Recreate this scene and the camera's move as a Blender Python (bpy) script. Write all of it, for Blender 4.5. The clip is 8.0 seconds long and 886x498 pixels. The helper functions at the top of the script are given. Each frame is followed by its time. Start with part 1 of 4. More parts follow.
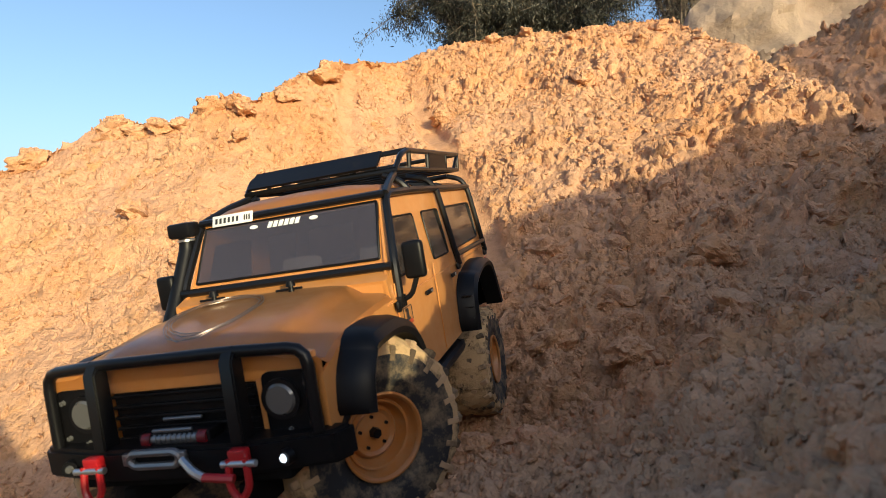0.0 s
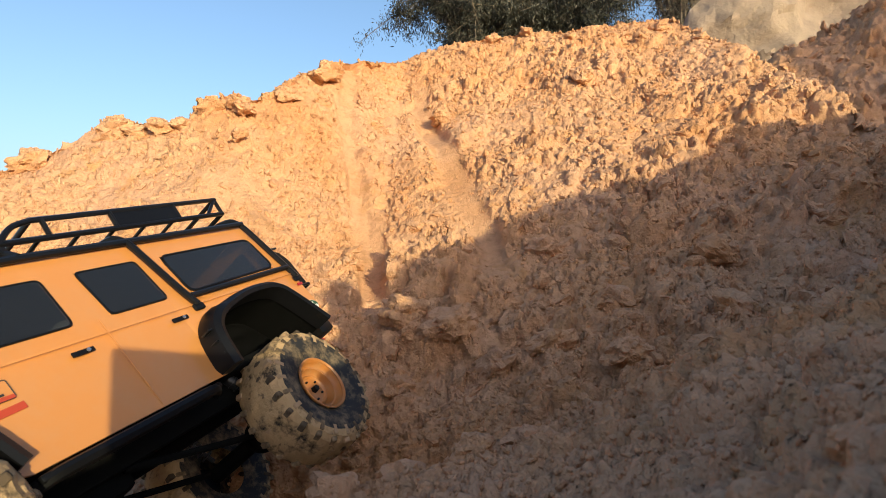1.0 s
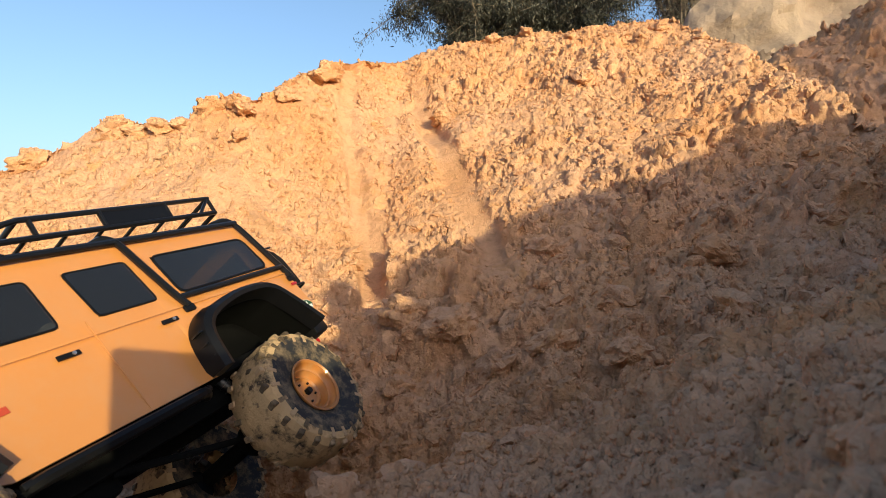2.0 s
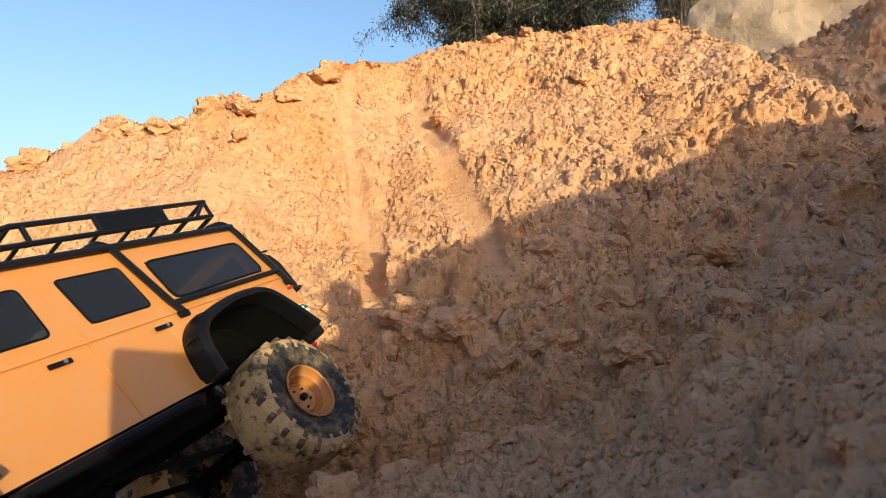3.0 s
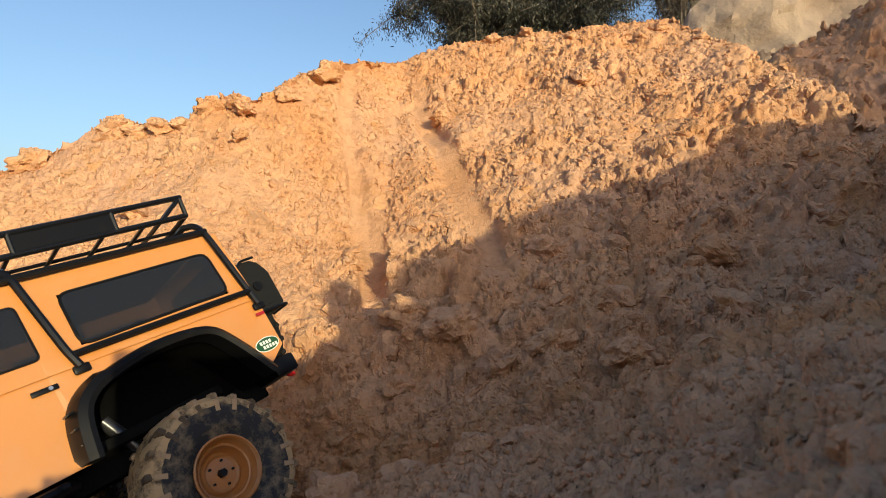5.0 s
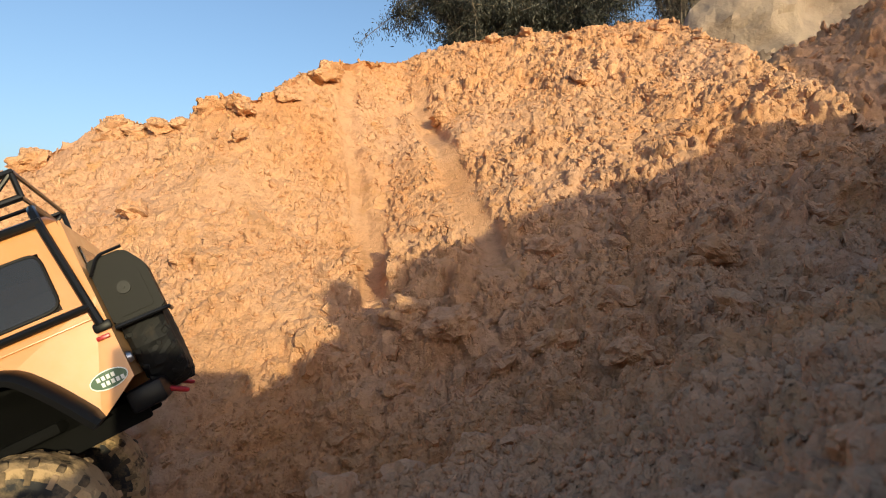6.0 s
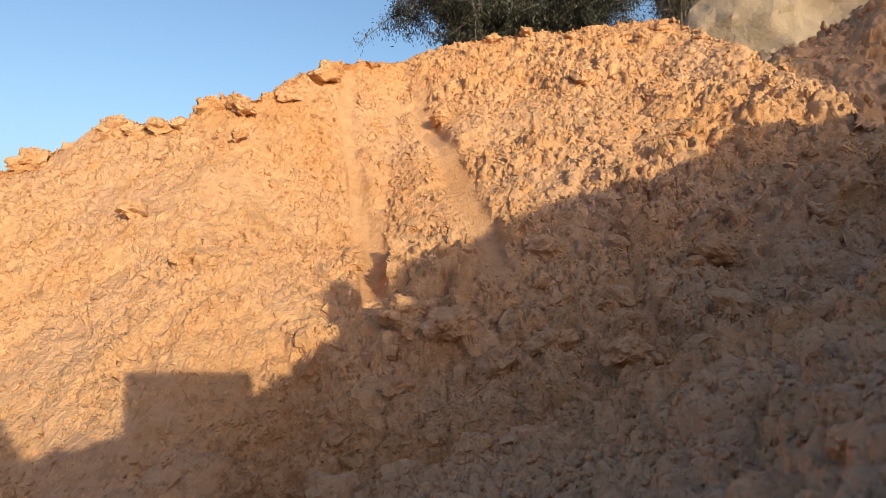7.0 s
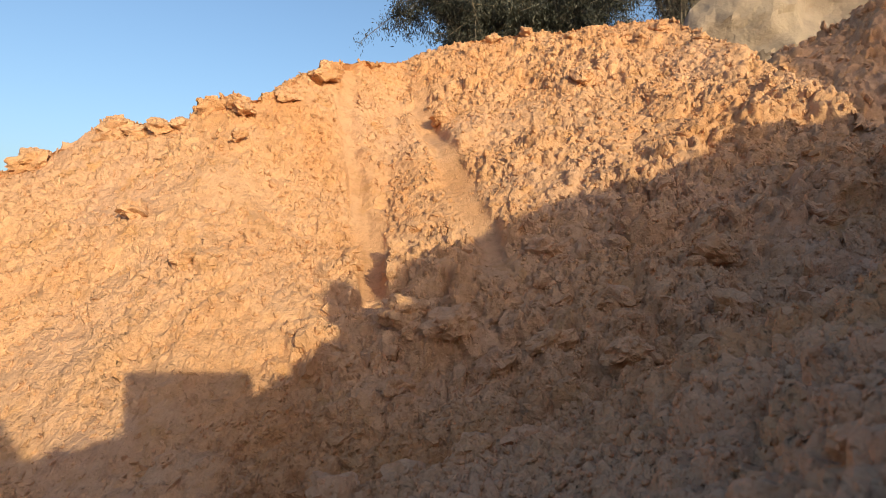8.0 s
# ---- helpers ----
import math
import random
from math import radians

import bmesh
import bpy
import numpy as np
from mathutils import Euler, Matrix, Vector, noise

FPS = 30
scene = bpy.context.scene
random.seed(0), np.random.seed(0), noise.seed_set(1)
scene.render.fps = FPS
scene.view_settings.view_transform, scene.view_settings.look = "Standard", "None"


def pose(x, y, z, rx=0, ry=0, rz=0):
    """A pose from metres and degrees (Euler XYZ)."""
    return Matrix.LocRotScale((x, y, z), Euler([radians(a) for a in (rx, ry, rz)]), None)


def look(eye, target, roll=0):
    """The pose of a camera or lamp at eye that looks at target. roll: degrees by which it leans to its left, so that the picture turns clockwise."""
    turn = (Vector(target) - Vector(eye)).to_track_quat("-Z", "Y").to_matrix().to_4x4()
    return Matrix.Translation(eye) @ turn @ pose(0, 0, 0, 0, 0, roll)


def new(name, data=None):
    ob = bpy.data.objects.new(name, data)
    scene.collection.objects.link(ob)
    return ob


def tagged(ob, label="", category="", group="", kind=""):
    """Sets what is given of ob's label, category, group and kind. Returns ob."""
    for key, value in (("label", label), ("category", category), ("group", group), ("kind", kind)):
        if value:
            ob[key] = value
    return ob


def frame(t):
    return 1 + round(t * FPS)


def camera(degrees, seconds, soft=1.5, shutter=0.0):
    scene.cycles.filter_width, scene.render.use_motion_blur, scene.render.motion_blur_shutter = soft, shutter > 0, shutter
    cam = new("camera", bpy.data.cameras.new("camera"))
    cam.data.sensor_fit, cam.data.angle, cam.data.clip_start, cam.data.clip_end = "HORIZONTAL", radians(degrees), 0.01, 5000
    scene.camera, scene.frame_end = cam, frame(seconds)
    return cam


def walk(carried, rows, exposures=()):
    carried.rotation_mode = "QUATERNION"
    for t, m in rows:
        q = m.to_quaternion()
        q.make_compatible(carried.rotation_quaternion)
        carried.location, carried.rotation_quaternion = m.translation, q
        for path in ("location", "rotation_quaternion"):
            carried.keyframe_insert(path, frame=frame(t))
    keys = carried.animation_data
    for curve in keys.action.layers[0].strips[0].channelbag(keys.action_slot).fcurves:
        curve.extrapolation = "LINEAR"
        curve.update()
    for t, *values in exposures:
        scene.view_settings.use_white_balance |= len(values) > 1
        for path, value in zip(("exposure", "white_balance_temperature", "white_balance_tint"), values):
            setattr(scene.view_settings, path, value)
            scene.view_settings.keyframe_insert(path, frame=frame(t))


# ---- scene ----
cam = camera(73.63, 8.0, soft=0.75)
CAM_Z = 0.55
walk(cam, [(0.0, look((0, 0, CAM_Z), (0, 5, CAM_Z))), (8.0, look((0, 0, CAM_Z), (0, 5, CAM_Z)))],
     exposures=[(0.0, 0.38), (1.0, 0.38), (3.5, 0.42), (3.8, 0.16), (8.0, 0.16)])
cam.data.dof.use_dof = True
cam.data.dof.focus_distance, cam.data.dof.aperture_fstop = 0.95, 21.0

# ---- light ----
SUN_WAY = Vector((-0.515, 1.0, -0.255)).normalized()
SUN_EL = math.asin(-SUN_WAY.z)
world = bpy.data.worlds.new("sky")
scene.world = world
world.use_nodes = True
wn = world.node_tree
sky = wn.nodes.new("ShaderNodeTexSky")
sky.sky_type = "NISHITA"
sky.sun_disc = False
sky.sun_elevation = SUN_EL
sky.sun_rotation = math.atan2(-SUN_WAY.x, -SUN_WAY.y)
sky.air_density, sky.dust_density, sky.ozone_density = 1.0, 2.9, 2.6
wn.nodes["Background"].inputs["Strength"].default_value = 0.20
wn.links.new(sky.outputs[0], wn.nodes["Background"].inputs[0])
sun = new("sun", bpy.data.lights.new("sun", "SUN"))
sun.data.energy, sun.data.angle, sun.data.color = 3.85, radians(0.6), (1.0, 0.885, 0.535)
sun.matrix_world = look((3, -6, 4), Vector((3, -6, 4)) + SUN_WAY)

# ---- materials ----
def material(name, color, rough=0.6, metal=0.0, coat=0.0, spec=0.5):
    m = bpy.data.materials.new(name)
    m.use_nodes = True
    b = m.node_tree.nodes["Principled BSDF"]
    b.inputs["Base Color"].default_value = (*color, 1)
    b.inputs["Roughness"].default_value = rough
    b.inputs["Metallic"].default_value = metal
    b.inputs["Coat Weight"].default_value = coat
    b.inputs["Specular IOR Level"].default_value = spec
    return m


def noise_node(m, scale, detail=4.0, rough=0.6, vec=None):
    n = m.node_tree.nodes.new("ShaderNodeTexNoise")
    n.inputs["Scale"].default_value, n.inputs["Detail"].default_value, n.inputs["Roughness"].default_value = scale, detail, rough
    if vec is None:
        tc = m.node_tree.nodes.new("ShaderNodeTexCoord")
        vec = tc.outputs["Object"]
    m.node_tree.links.new(vec, n.inputs["Vector"])
    return n.outputs["Fac"]


def ramp(m, fac, stops):
    r = m.node_tree.nodes.new("ShaderNodeValToRGB")
    while len(r.color_ramp.elements) < len(stops):
        r.color_ramp.elements.new(0.5)
    for e, (p, c) in zip(r.color_ramp.elements, stops):
        e.position, e.color = p, (*c, 1)
    m.node_tree.links.new(fac, r.inputs[0])
    return r.outputs[0]


def mix(m, fac, a, b, mode="MIX"):
    n = m.node_tree.nodes.new("ShaderNodeMix")
    n.data_type, n.blend_type = "RGBA", mode
    for sock, v in ((0, fac), (6, a), (7, b)):
        if isinstance(v, (int, float)):
            n.inputs[sock].default_value = v
        elif isinstance(v, tuple):
            n.inputs[sock].default_value = (*v, 1)
        else:
            m.node_tree.links.new(v, n.inputs[sock])
    return n.outputs[2]


def bump(m, fac, strength, distance):
    n = m.node_tree.nodes.new("ShaderNodeBump")
    n.inputs["Strength"].default_value, n.inputs["Distance"].default_value = strength, distance
    m.node_tree.links.new(fac, n.inputs["Height"])
    b = m.node_tree.nodes["Principled BSDF"]
    if b.inputs["Normal"].is_linked:
        m.node_tree.links.new(b.inputs["Normal"].links[0].from_socket, n.inputs["Normal"])
    m.node_tree.links.new(n.outputs[0], b.inputs["Normal"])


def set_color(m, out):
    m.node_tree.links.new(out, m.node_tree.nodes["Principled BSDF"].inputs["Base Color"])


def set_rough(m, out):
    m.node_tree.links.new(out, m.node_tree.nodes["Principled BSDF"].inputs["Roughness"])


def soil_material(name):
    """Dry sandy clay: pale ochre crumbs with redder and greyer patches."""
    m = material(name, (0.5, 0.33, 0.18), 0.95, spec=0.15)
    big = ramp(m, noise_node(m, 2.6, 3), [(0.32, (0.575, 0.335, 0.212)), (0.5, (0.61, 0.345, 0.196)), (0.68, (0.575, 0.292, 0.142))])
    fine = ramp(m, noise_node(m, 55, 5, 0.7), [(0.3, (0.75, 0.72, 0.70)), (0.5, (1.0, 1.0, 1.0)), (0.75, (1.08, 1.1, 1.14))])
    col = mix(m, 1.0, big, fine, "MULTIPLY")
    grit = ramp(m, noise_node(m, 16, 4, 0.6), [(0.56, (0, 0, 0)), (0.72, (1, 1, 1))])
    set_color(m, mix(m, grit, col, (0.53, 0.279, 0.130)))
    for scale, strength, distance in ((300, 0.75, 0.0019), (125, 0.5, 0.0026)):
        vo = m.node_tree.nodes.new("ShaderNodeTexVoronoi")
        vo.inputs["Scale"].default_value, vo.inputs["Randomness"].default_value = scale, 1.0
        tc = m.node_tree.nodes.new("ShaderNodeTexCoord")
        m.node_tree.links.new(tc.outputs["Object"], vo.inputs["Vector"])
        inv = m.node_tree.nodes.new("ShaderNodeMath")
        inv.operation = "SUBTRACT"
        inv.inputs[0].default_value = 1.0
        m.node_tree.links.new(vo.outputs["Distance"], inv.inputs[1])
        bump(m, inv.outputs[0], strength, distance)
    bump(m, noise_node(m, 460, 4, 0.7), 0.75, 0.0015)
    bump(m, noise_node(m, 170, 4, 0.65), 0.75, 0.0034)
    return m


SOIL = soil_material("dry_sandy_clay")
PAINT = material("orange_paint", (0.50, 0.225, 0.062), 0.36, coat=0.9)
PAINT.node_tree.nodes["Principled BSDF"].inputs["Coat Roughness"].default_value = 0.18
PAINT.node_tree.nodes["Principled BSDF"].inputs["Sheen Weight"].default_value = 0.06
PAINT.node_tree.nodes["Principled BSDF"].inputs["Sheen Tint"].default_value = (0.9, 0.72, 0.52, 1)
set_color(PAINT, mix(PAINT, ramp(PAINT, noise_node(PAINT, 26, 5, 0.7), [(0.45, (0.03, 0.03, 0.03)), (0.78, (0.28, 0.28, 0.28))]), (0.58, 0.230, 0.052), (0.48, 0.31, 0.175)))
set_rough(PAINT, ramp(PAINT, noise_node(PAINT, 60, 4), [(0.3, (0.3, 0.3, 0.3)), (0.7, (0.5, 0.5, 0.5))]))
BLACK = material("black_plastic", (0.012, 0.012, 0.013), 0.42, spec=0.2)
set_color(BLACK, mix(BLACK, ramp(BLACK, noise_node(BLACK, 45, 5, 0.7), [(0.60, (0, 0, 0)), (0.90, (0.08, 0.08, 0.08))]), (0.005, 0.005, 0.006), (0.30, 0.20, 0.11)))
TUBE = material("black_tube_steel", (0.006, 0.006, 0.007), 0.30, spec=0.3)
DARK = material("dark_grey_can", (0.010, 0.0098, 0.0092), 0.6, spec=0.2)
RED = material("red_metal", (0.36, 0.010, 0.014), 0.35, coat=0.3)
SILVER = material("bare_metal", (0.55, 0.55, 0.57), 0.32, metal=0.9)
STEEL = material("dull_steel", (0.24, 0.24, 0.25), 0.38, metal=0.85)
WHITE = material("white_print", (0.75, 0.75, 0.73), 0.5)
INK = material("black_print", (0.02, 0.02, 0.022), 0.5)
REDPRINT = material("red_print", (0.42, 0.05, 0.02), 0.5)
GREEN = material("green_enamel", (0.015, 0.075, 0.03), 0.35)
LENS = material("lamp_lens", (0.09, 0.09, 0.088), 0.12, coat=1.0)
INSIDE = material("cabin_plastic", (0.03, 0.029, 0.028), 0.7)
SEAT = material("seat_grey", (0.42, 0.41, 0.40), 0.8)
GLASS = material("tinted_glass", (0.075, 0.08, 0.09), 0.07, spec=0.8)
GLASS.node_tree.nodes["Principled BSDF"].inputs["Transmission Weight"].default_value = 0.85
GLASS.node_tree.nodes["Principled BSDF"].inputs["IOR"].default_value = 1.45
WSGLASS = material("windscreen_glass", (0.13, 0.125, 0.165), 0.06)
WSGLASS.node_tree.nodes["Principled BSDF"].inputs["Transmission Weight"].default_value = 0.75
WSGLASS.node_tree.nodes["Principled BSDF"].inputs["IOR"].default_value = 1.4
RUBBER = material("tyre_rubber", (0.016, 0.016, 0.017), 0.75)
set_color(RUBBER, mix(RUBBER, ramp(RUBBER, noise_node(RUBBER, 70, 5, 0.75), [(0.45, (0, 0, 0)), (0.75, (0.75, 0.75, 0.75))]), (0.014, 0.014, 0.016), (0.36, 0.25, 0.14)))
SPARE = material("black_spare_rubber", (0.014, 0.014, 0.015), 0.7, spec=0.25)
set_color(SPARE, mix(SPARE, ramp(SPARE, noise_node(SPARE, 90, 5, 0.7), [(0.55, (0, 0, 0)), (0.85, (0.2, 0.2, 0.2))]), (0.010, 0.010, 0.011), (0.2, 0.14, 0.08)))
TREAD = material("sand_caked_tread", (0.4, 0.28, 0.16), 0.95, spec=0.1)
set_color(TREAD, mix(TREAD, ramp(TREAD, noise_node(TREAD, 62, 5, 0.7), [(0.34, (0, 0, 0)), (0.5, (1, 1, 1))]), (0.03, 0.027, 0.024), (0.48, 0.32, 0.17)))
bump(TREAD, noise_node(TREAD, 240, 4, 0.7), 0.8, 0.002)
RIM = material("orange_rim", (0.60, 0.22, 0.035), 0.42, coat=0.2)
set_color(RIM, mix(RIM, ramp(RIM, noise_node(RIM, 60, 5, 0.7), [(0.45, (0.1, 0.1, 0.1)), (0.75, (0.7, 0.7, 0.7))]), (0.44, 0.155, 0.03), (0.36, 0.22, 0.11)))
# near black: the shade in the wells and under the chassis is in this colour
WELL = material("wheel_well_shade_black", (0.006, 0.006, 0.006), 0.9, spec=0.1)
BARK = material("grey_bark", (0.16, 0.13, 0.10), 0.9)
LEAF = material("grey_green_leaves", (0.055, 0.075, 0.03), 0.6)
ln = LEAF.node_tree.nodes.new("ShaderNodeNewGeometry")
set_color(LEAF, ramp(LEAF, ln.outputs["Random Per Island"], [(0.0, (0.011, 0.013, 0.010)), (0.5, (0.023, 0.025, 0.017)), (0.85, (0.042, 0.040, 0.026)), (1.0, (0.10, 0.082, 0.06))]))
ROCK = material("pale_sandstone", (0.5, 0.4, 0.28), 0.9, spec=0.2)
set_color(ROCK, ramp(ROCK, noise_node(ROCK, 1.3, 7, 0.65), [(0.3, (0.21, 0.155, 0.125)), (0.5, (0.31, 0.235, 0.185)), (0.7, (0.36, 0.275, 0.205))]))
bump(ROCK, noise_node(ROCK, 5, 7, 0.65), 0.6, 0.1)

# ---- shared builders ----
def mesh_object(name, bm, mats, parent=None, label="", smooth=True, scale=1.0):
    me = bpy.data.meshes.new(name)
    bmesh.ops.recalc_face_normals(bm, faces=bm.faces)
    if scale != 1.0:
        bmesh.ops.scale(bm, vec=(scale,) * 3, verts=bm.verts)
    bm.to_mesh(me)
    bm.free()
    for m in mats if isinstance(mats, (list, tuple)) else [mats]:
        me.materials.append(m)
    if smooth:
        me.polygons.foreach_set("use_smooth", [True] * len(me.polygons))
        me.set_sharp_from_angle(angle=radians(38))
    ob = new(name, me)
    if parent is not None:
        ob.parent = parent
    if label:
        ob["label"] = label
    return ob


def box(bm, c, s, bevel=0.0, m=None, seg=2):
    r = bmesh.ops.create_cube(bm, size=1.0)
    vs = r["verts"]
    bmesh.ops.scale(bm, vec=s, verts=vs)
    if bevel:
        es = list({e for v in vs for e in v.link_edges})
        out = bmesh.ops.bevel(bm, geom=vs + es, offset=bevel, segments=seg, affect="EDGES", profile=0.5)
        vs = list({v for f in out["faces"] for v in f.verts} | {v for v in vs if v.is_valid})
    if m is not None:
        bmesh.ops.transform(bm, matrix=m, verts=vs)
    bmesh.ops.translate(bm, vec=c, verts=vs)
    return vs


def cyl(bm, a, b, r, n=14, r2=None):
    a, b = Vector(a), Vector(b)
    d = b - a
    m = Matrix.Translation((a + b) / 2) @ d.to_track_quat("Z", "Y").to_matrix().to_4x4()
    return bmesh.ops.create_cone(bm, cap_ends=True, segments=n, radius1=r, radius2=r if r2 is None else r2, depth=d.length, matrix=m)["verts"]


def tube(bm, pts, r, n=8, closed=False):
    """A round bar along a polyline, its corners rounded by short steps."""
    p = [Vector(q) for q in pts]
    if not closed and len(p) > 2:
        q = [p[0]]
        for i in range(1, len(p) - 1):
            a, b = p[i - 1] - p[i], p[i + 1] - p[i]
            k = min(3.0 * r, 0.45 * a.length, 0.45 * b.length)
            s, e = p[i] + a.normalized() * k, p[i] + b.normalized() * k
            q += [s * (1 - u) ** 2 + p[i] * 2 * u * (1 - u) + e * u * u for u in (0, 0.33, 0.67, 1)]
        p = q + [p[-1]]
    rings, up = [], None
    for i, c in enumerate(p):
        d = ((p[(i + 1) % len(p)] if closed or i < len(p) - 1 else c) - (p[i - 1] if closed or i else c)).normalized()
        if up is None:
            up = d.orthogonal().normalized()
        up = (up - d * up.dot(d)).normalized()
        side = d.cross(up)
        rings.append([bm.verts.new(c + r * (math.cos(2 * math.pi * k / n) * up + math.sin(2 * math.pi * k / n) * side)) for k in range(n)])
    for i in range(len(rings) - (0 if closed else 1)):
        a, b = rings[i], rings[(i + 1) % len(rings)]
        for k in range(n):
            bm.faces.new((a[k], a[(k + 1) % n], b[(k + 1) % n], b[k]))
    if not closed:
        bm.faces.new(rings[0][::-1])
        bm.faces.new(rings[-1])


def plate(bm, outline, depth):
    """A flat plate: an outline of points, thickened along depth."""
    vs = [bm.verts.new(q) for q in outline]
    top = [bm.verts.new(Vector(q) + Vector(depth)) for q in outline]
    bm.faces.new(vs)
    bm.faces.new(top[::-1])
    n = len(vs)
    for i in range(n):
        bm.faces.new((vs[i], top[i], top[(i + 1) % n], vs[(i + 1) % n]))


def round_corners(pts, r, n=4):
    """A 2D outline with its corners rounded."""
    out = []
    for i in range(len(pts)):
        p, a, b = Vector(pts[i]), Vector(pts[i - 1]), Vector(pts[(i + 1) % len(pts)])
        k = min(r, 0.45 * (a - p).length, 0.45 * (b - p).length)
        s, e = p + (a - p).normalized() * k, p + (b - p).normalized() * k
        out += [tuple(s * (1 - u) ** 2 + p * 2 * u * (1 - u) + e * u * u) for u in [j / n for j in range(n + 1)]]
    return out


# ---- ground ----
def smooth_max(a, b, k):
    h = np.clip(0.5 + 0.5 * (a - b) / k, 0, 1)
    return b + (a - b) * h + k * h * (1 - h)


def smooth_min(a, b, k):
    return -smooth_max(-a, -b, k)


def hash01(i, j, s):
    v = np.sin(i * 127.1 + j * 311.7 + s * 74.7) * 43758.5453
    return v - np.floor(v)


def value_noise(x, y, s):
    i, j = np.floor(x), np.floor(y)
    u, v = x - i, y - j
    u, v = u * u * u * (u * (6 * u - 15) + 10), v * v * v * (v * (6 * v - 15) + 10)
    a, b, c, d = hash01(i, j, s), hash01(i + 1, j, s), hash01(i, j + 1, s), hash01(i + 1, j + 1, s)
    return (a + (b - a) * u) * (1 - v) + (c + (d - c) * u) * v - 0.5


def fractal(x, y, s, octaves=4, gain=0.5):
    out, amp, f = 0.0, 1.0, 1.0
    for k in range(octaves):
        out = out + amp * value_noise(x * f + 7.3 * k, y * f - 3.1 * k, s + k)
        amp, f = amp * gain, f * 2.03
    return out


def clods(x, y, cell, s, tilt=0.8, keep=1.0):
    """Broken lumps: tilted flat-topped blocks with steep edges, one in each cell of a jittered grid. Heights 0 to about 1."""
    x, y = x / cell, y / cell
    x = x + 0.55 * fractal(x * 0.9, y * 0.9, s + 20, 3)
    y = y + 0.55 * fractal(x * 0.9 + 31, y * 0.9, s + 30, 3)
    i0, j0 = np.floor(x), np.floor(y)
    best = np.zeros_like(x)
    for di in (-1, 0, 1):
        for dj in (-1, 0, 1):
            i, j = i0 + di, j0 + dj
            dx, dy = x - i - hash01(i, j, s), y - j - hash01(i, j, s + 1)
            r = 0.45 + 0.4 * hash01(i, j, s + 2)
            d = (dx * dx + dy * dy) / (r * r)
            top = 0.35 + 0.65 * hash01(i, j, s + 3) + tilt * ((hash01(i, j, s + 4) - 0.5) * dx + (hash01(i, j, s + 5) - 0.5) * dy)
            h = top * np.clip(1.0 - d * d, 0, 1) ** 0.6
            best = np.maximum(best, np.where(hash01(i, j, s + 6) < keep, h, 0))
    return best


def plates(x, y, cell, s, tilt=1.0):
    """Cracked crust: each cell a flat piece, tilted and raised on its own, with a gap round it. Heights about 0 to 1."""
    x, y = x / cell, y / cell
    x, y = x + 0.5 * fractal(x * 1.3, y * 1.3, s + 20, 3), y + 0.5 * fractal(x * 1.3 + 31, y * 1.3, s + 30, 3)
    i0, j0 = np.floor(x), np.floor(y)
    f1, f2, h = np.full_like(x, 9.0), np.full_like(x, 9.0), np.zeros_like(x)
    for di in (-1, 0, 1):
        for dj in (-1, 0, 1):
            i, j = i0 + di, j0 + dj
            dx, dy = x - i - hash01(i, j, s), y - j - hash01(i, j, s + 1)
            d = np.hypot(dx, dy)
            top = hash01(i, j, s + 3) ** 1.6 + tilt * ((hash01(i, j, s + 4) - 0.5) * dx + (hash01(i, j, s + 5) - 0.5) * dy)
            near = d < f1
            f2 = np.where(near, f1, np.minimum(f2, d))
            h, f1 = np.where(near, top, h), np.where(near, d, f1)
    return h * np.clip((f2 - f1) / 0.14, 0, 1)


def bank(x, y):
    """The near bank, which falls away from the camera and to the left."""
    side = np.where(x > -0.35, 0.5 * np.minimum(x, 2.2), -0.175 + 0.25 * (x + 0.35)) + 0.2 * np.clip(x - 2.2, 0, 4)
    # extra rise past x 0.42 is out of view, added to block skylight
    return -0.05 + side - 0.31 * y + 0.7 * np.clip(x - 0.42, 0, 1.5) * np.clip((0.5 - y) / 0.3, 0, 1)


# height of the bank's crest, seen along the sun's way, across that way
CREST_Q = (-3.0, -0.6, -0.17, -0.13, -0.09, -0.02, 0.15, 0.183, 0.222, 0.267, 0.38, 0.417, 0.476, 0.616, 0.73, 0.84, 1.05, 1.175, 1.27, 1.37, 2.2, 6.0)
CREST_Z = (-0.6, -0.25, -0.012, -0.05, -0.056, -0.03, 0.012, 0.032, 0.062, 0.092, 0.148, 0.21, 0.238, 0.30, 0.352, 0.372, 0.443, 0.518, 0.536, 0.55, 0.9, 1.6)


def near_side(x, y):
    q = x + 0.515 * y
    z0 = np.interp(q, CREST_Q, CREST_Z)
    yb = (-0.05 + 0.5 * q - z0) / 0.3125
    back = z0 - 0.255 * y - 0.35 * np.maximum(0, yb - y)
    return smooth_min(bank(x, y), back, 0.012)


